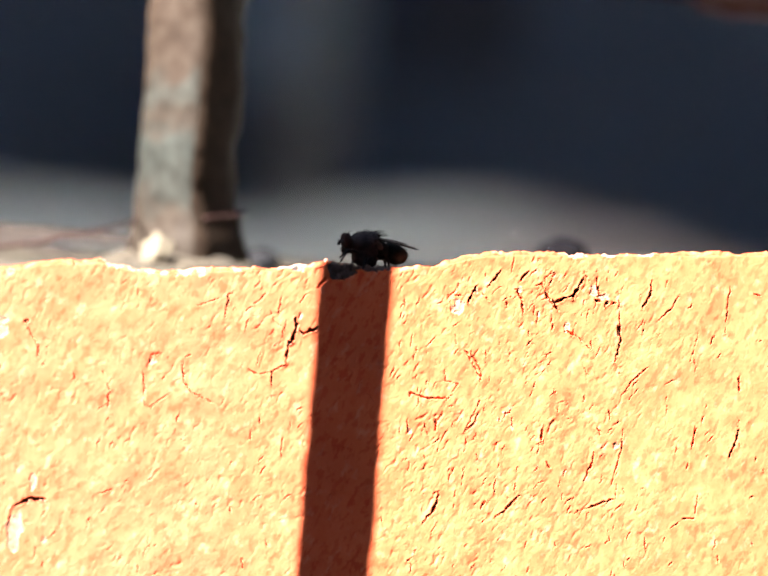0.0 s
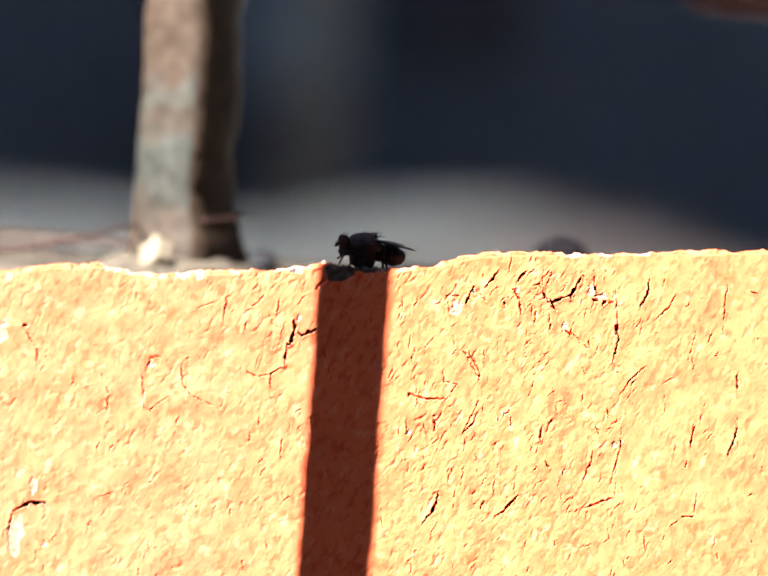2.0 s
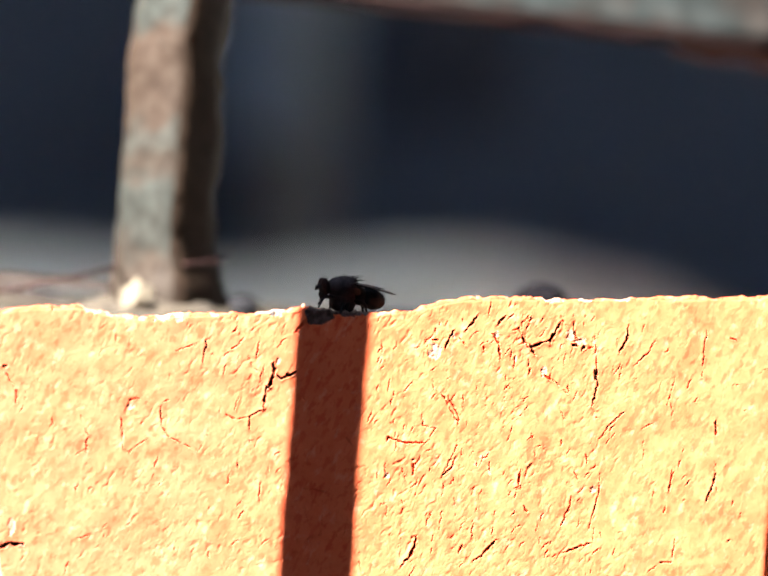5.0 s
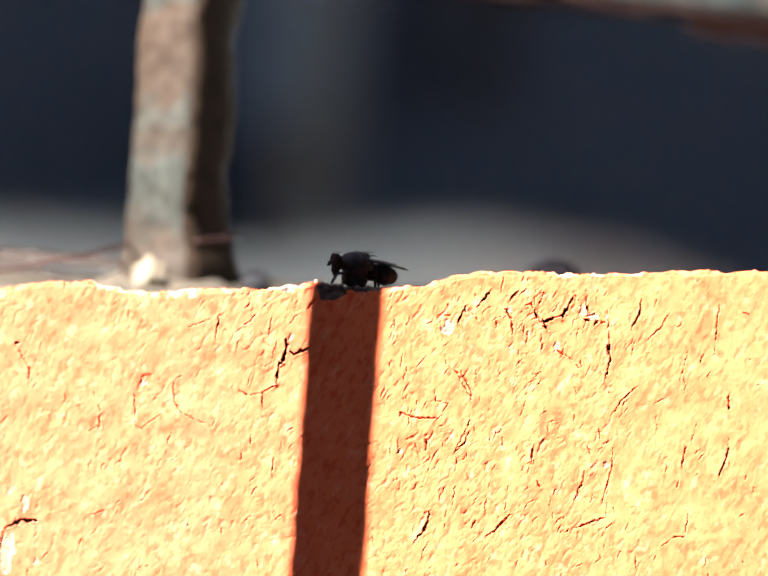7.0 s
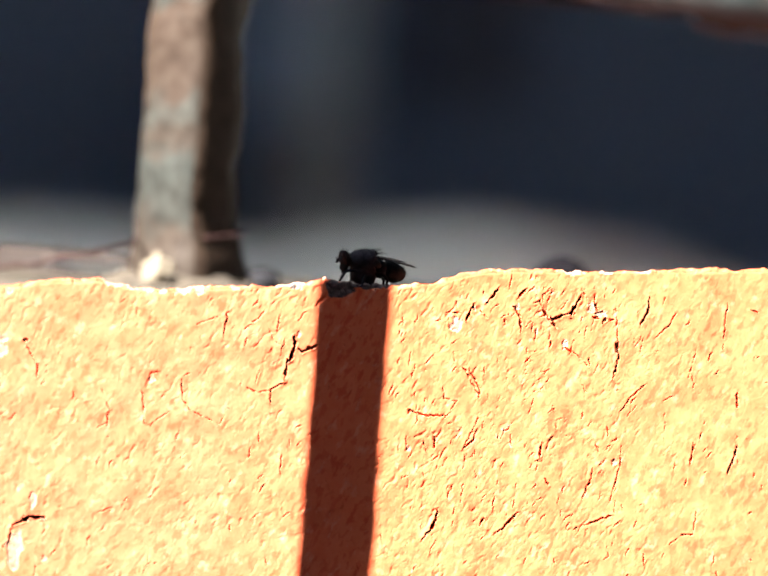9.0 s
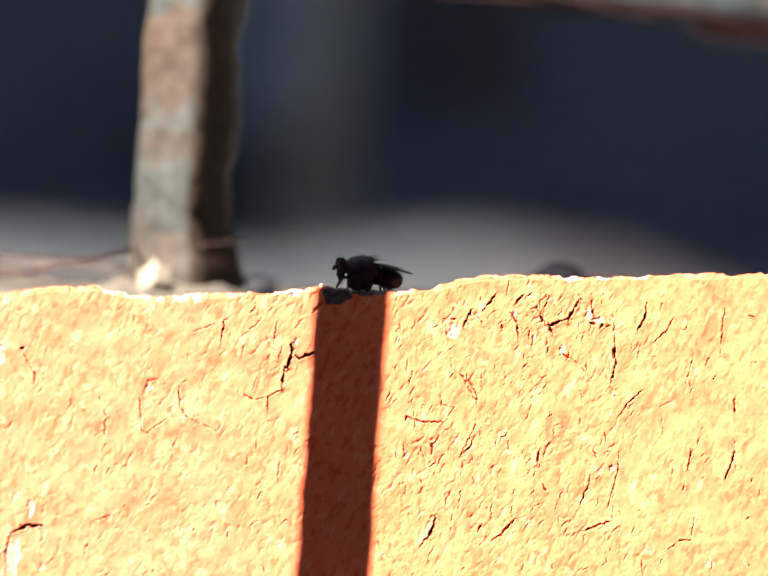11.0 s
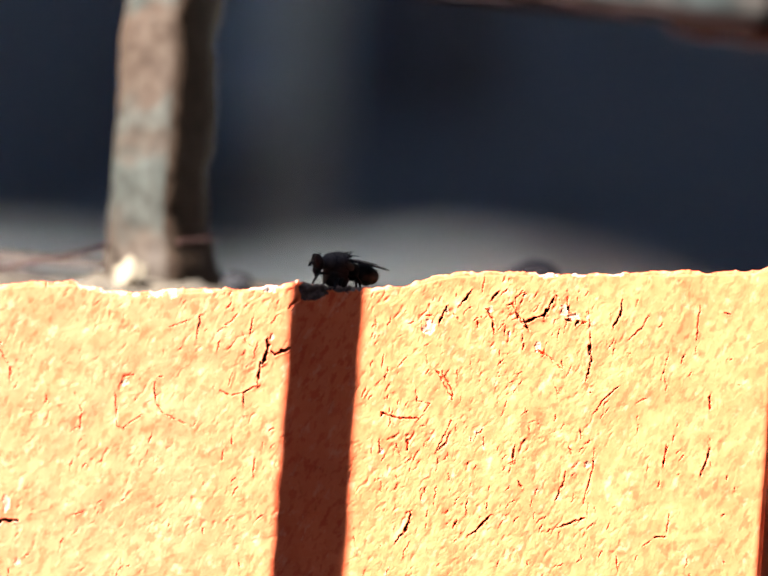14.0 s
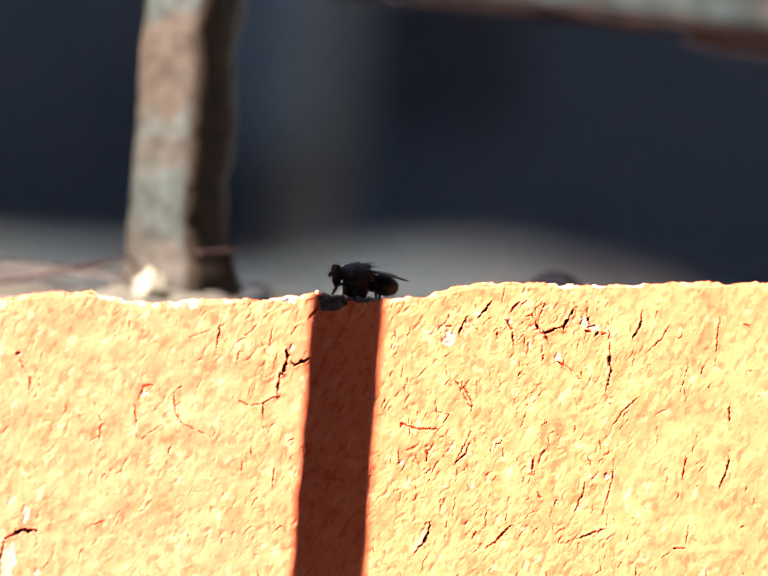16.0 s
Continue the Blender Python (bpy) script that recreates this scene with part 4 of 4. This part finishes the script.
        bmesh.ops.solidify(bm, geom=bm.faces[:], thickness=0.02 * MM)
        wing = part("wing", bm, WING, fly, "smoky transparent wing folded back")
        bm = bmesh.new()
        for k, v in enumerate(veins):
            tube(bm, v, [(0.09 if k == 0 else 0.04) * MM * (1 - 0.6 * i / len(v)) for i in range(len(v))], 5)
        part("veins", bm, CHITIN, wing, "dark wing veins")
    # middle and hind legs
    for s, w in ((-1, 0.62), (1, 1.0)):
        leg("leg", [(-0.4, s * 0.8, 1.0), (-0.2, s * 1.6 * w, 0.9), (-0.55, s * 2.1 * w, 0.3), (-0.7, s * 2.4 * w, -0.3), (-1.0, s * 2.5 * w, -0.5)], [0.3, 0.27, 0.2, 0.13, 0.08])
        leg("leg", [(0.6, s * 0.8, 1.1), (0.3, s * 1.4 * w, 0.7), (0.2, s * 1.7 * w, 0.1), (0.0, s * 1.8 * w, -0.4), (-0.4, s * 1.9 * w, -0.5)], [0.34, 0.3, 0.2, 0.12, 0.07])
        g = 0.9 if s > 0 else 0.0
        leg("leg", [(1.2, s * 0.8, 1.3), (2.3 + g, s * 1.6 * w, 1.4), (2.95 + g, s * 1.8 * w, 0.7), (3.1 + g, s * 1.8 * w, -0.3), (3.4 + g, s * 1.8 * w, -0.9)], [0.28, 0.26, 0.18, 0.11, 0.07])


make_fly()

# head, turning on the neck
head = tagged(new("head"), "head with large dark red eyes")
head.parent = fly
head.matrix_basis = pose(-1.9 * MM, 0, 2.68 * MM)


def make_head():
    rng = random.Random(6)
    bm = bmesh.new()
    ball(bm, mm((-0.82, 0, 0.0))[0], mm((0.62, 0.95, 1.22))[0], (0, -6, 0), 24, 16)
    ball(bm, mm((-0.95, 0, -0.85))[0], mm((0.52, 0.6, 0.62))[0], (0, 0, 0), 16, 12)
    ball(bm, mm((-0.05, 0, -0.15))[0], mm((0.45, 0.55, 0.6))[0], (0, 0, 0), 14, 10)
    part("face", bm, FACE, head, "silvery grey face")
    for s in (-1, 1):
        bm = bmesh.new()
        ball(bm, mm((-0.78, s * 0.52, 0.22))[0], mm((0.58, 0.6, 1.08))[0], (s * 8, -14, 0), 26, 20)
        part("eye", bm, EYE, head, "dark red compound eye")
        bm = bmesh.new()
        tube(bm, mm((-1.3, s * 0.15, 0.35), (-1.75, s * 0.22, 0.1), (-1.95, s * 0.24, -0.35)), [0.10 * MM, 0.14 * MM, 0.09 * MM], 8)
        tube(bm, mm((-1.75, s * 0.24, 0.12), (-2.15, s * 0.3, 0.42)), [0.03 * MM, 0.008 * MM], 5)
        part("antenna", bm, CHITIN, head, "short black antenna")
    bm = bmesh.new()
    tube(bm, mm((-1.0, 0, -1.2), (-1.1, 0, -1.5), (-1.15, 0, -1.62)), [0.24 * MM, 0.18 * MM, 0.2 * MM], 10)
    part("proboscis", bm, CHITIN, head, "short black mouthparts")
    bm = bmesh.new()
    bristles(bm, (-0.7, 0, 0.5), (0.7, 0.9, 0.95), 26, 0.5, rng, -0.1)
    tagged(part("bristles", bm, CHITIN, head), kind="stuff")


make_head()

# fore legs, each turning at the hip
fore_legs = []
for s in (-1, 1):
    b = 0.75 if s > 0 else 0.0
    hip = leg("foreleg", [(0, 0, 0), (-0.9 + 0.5 * b, s * 0.2, 0.0), (-1.7 + b, s * 0.25, -0.15), (-2.05 + b, s * 0.2, -0.8), (-2.4 + b, s * 0.1, -1.45)], [0.22, 0.19, 0.16, 0.14, 0.11])
    hip.matrix_basis = pose(-1.2 * MM, s * 0.75 * MM, 1.5 * MM)
    fore_legs.append(hip)


# ---- small things on the wall top ----
def make_fibre():
    bm = bmesh.new()
    for pts in ([(15.6, 1.5, 2.7), (16.7, 1.2, 3.5), (17.6, 1.4, 3.3), (18.2, 1.6, 2.9)],
                [(20.3, 1.5, 3.2), (19.4, 1.4, 3.9), (18.5, 1.3, 4.6), (17.8, 1.2, 5.4), (18.3, 1.2, 6.3)],
                [(16.9, 1.2, 4.7), (17.5, 1.2, 5.1), (17.9, 1.1, 5.7), (18.6, 1.2, 5.5)]):
        p = smooth_path(mm(*pts))
        tube(bm, p, [0.0075 * MM] * len(p), 6)
    ob = part("fibre", bm, FIBRE, None, "fine white curled fibre caught on the rough wall edge")
    ob.matrix_world = WALL
    return tagged(ob, "", "fibre")


make_fibre()


def make_wire():
    bm = bmesh.new()
    pts = [(-90, 84, -5.5), (-62, 86, -4.6), (-40, 88, -2.4), (-29, 89, 0.1), (-19.3, 95, 2.6), (-16, 106, 3.4), (-9, 110.5, 4.2), (-2, 107, 4.9), (-0.9, 100, 5.3), (-4.5, 95.0, 4.8), (-8.6, 91.2, 4.2)]
    p = smooth_path(mm(*pts), 8)
    tube(bm, p, [0.3 * MM] * len(p), 8)
    ob = part("wire", bm, WIRE, None, "thin rusty wire looped round the foot of the post")
    ob.matrix_world = WALL
    return tagged(ob, "", "wire")


make_wire()


def make_blade(name, pts, width, label):
    bm = bmesh.new()
    p = smooth_path(mm(*pts), 8)
    rows = []
    for k, q in enumerate(p):
        w = width * MM * (0.35 + 0.65 * math.sin(math.pi * (0.08 + 0.84 * k / len(p))))
        rows.append([bm.verts.new(q + Vector((0, -w * 0.5, 0.0))), bm.verts.new(q + Vector((0, 0, w * 0.4))), bm.verts.new(q + Vector((0, w * 0.5, w * 0.5)))])
    for r, s in zip(rows, rows[1:]):
        for j in range(2):
            bm.faces.new((r[j], r[j + 1], s[j + 1], s[j]))
    bmesh.ops.solidify(bm, geom=bm.faces[:], thickness=0.15 * MM)
    ob = part(name, bm, STRAW, None, label)
    ob.matrix_world = WALL
    return tagged(ob, "", "dry grass", "dry grass on the wall")


make_blade("grass_blade", [(-95, 95, -3), (-60, 97, -2.0), (-38, 100, -1.0), (-18, 103, -0.6)], 4.5, "dry pinkish grass blade lying along the wall top")
make_blade("grass_blade", [(-85, 112, -4.5), (-55, 114, -3.0), (-38, 117, -2.4), (-22, 122, -3.2)], 4.0, "dry curled grass blade behind the post foot")


# ---- what moves: the fly's head and fore legs ----
def motions():
    h = head.matrix_basis.copy()
    walk(head, [(t, h @ pose(0, 0, dz * MM, 0, tilt, 0)) for t, dz, tilt in (
        (0.0, 0, 0), (1.0, 0, -2), (2.2, 0, 1), (3.2, 0, -1), (4.2, 0, 0), (6.3, 0.1, -4), (8.0, 0.15, -4), (11.5, 0.1, -3), (14.0, 0.1, -4), (16.0, 0.1, -4))])
    near_leg = ((0.0, 15), (0.7, 19), (1.4, 13), (2.2, 17), (3.0, 12), (4.2, 15), (6.3, 0), (9.0, 0), (11.5, 1), (16.0, 0))
    far_leg = ((0.0, 3), (0.7, -1), (1.4, 4), (2.2, 0), (3.0, 4), (4.2, 2), (6.3, 0), (9.0, 0), (11.5, 0), (16.0, 0))
    for ob, turns in zip(fore_legs, (near_leg, far_leg)):
        m = ob.matrix_basis.copy()
        walk(ob, [(t, m @ pose(0, 0, 0, 0, a, 0)) for t, a in turns])


motions()
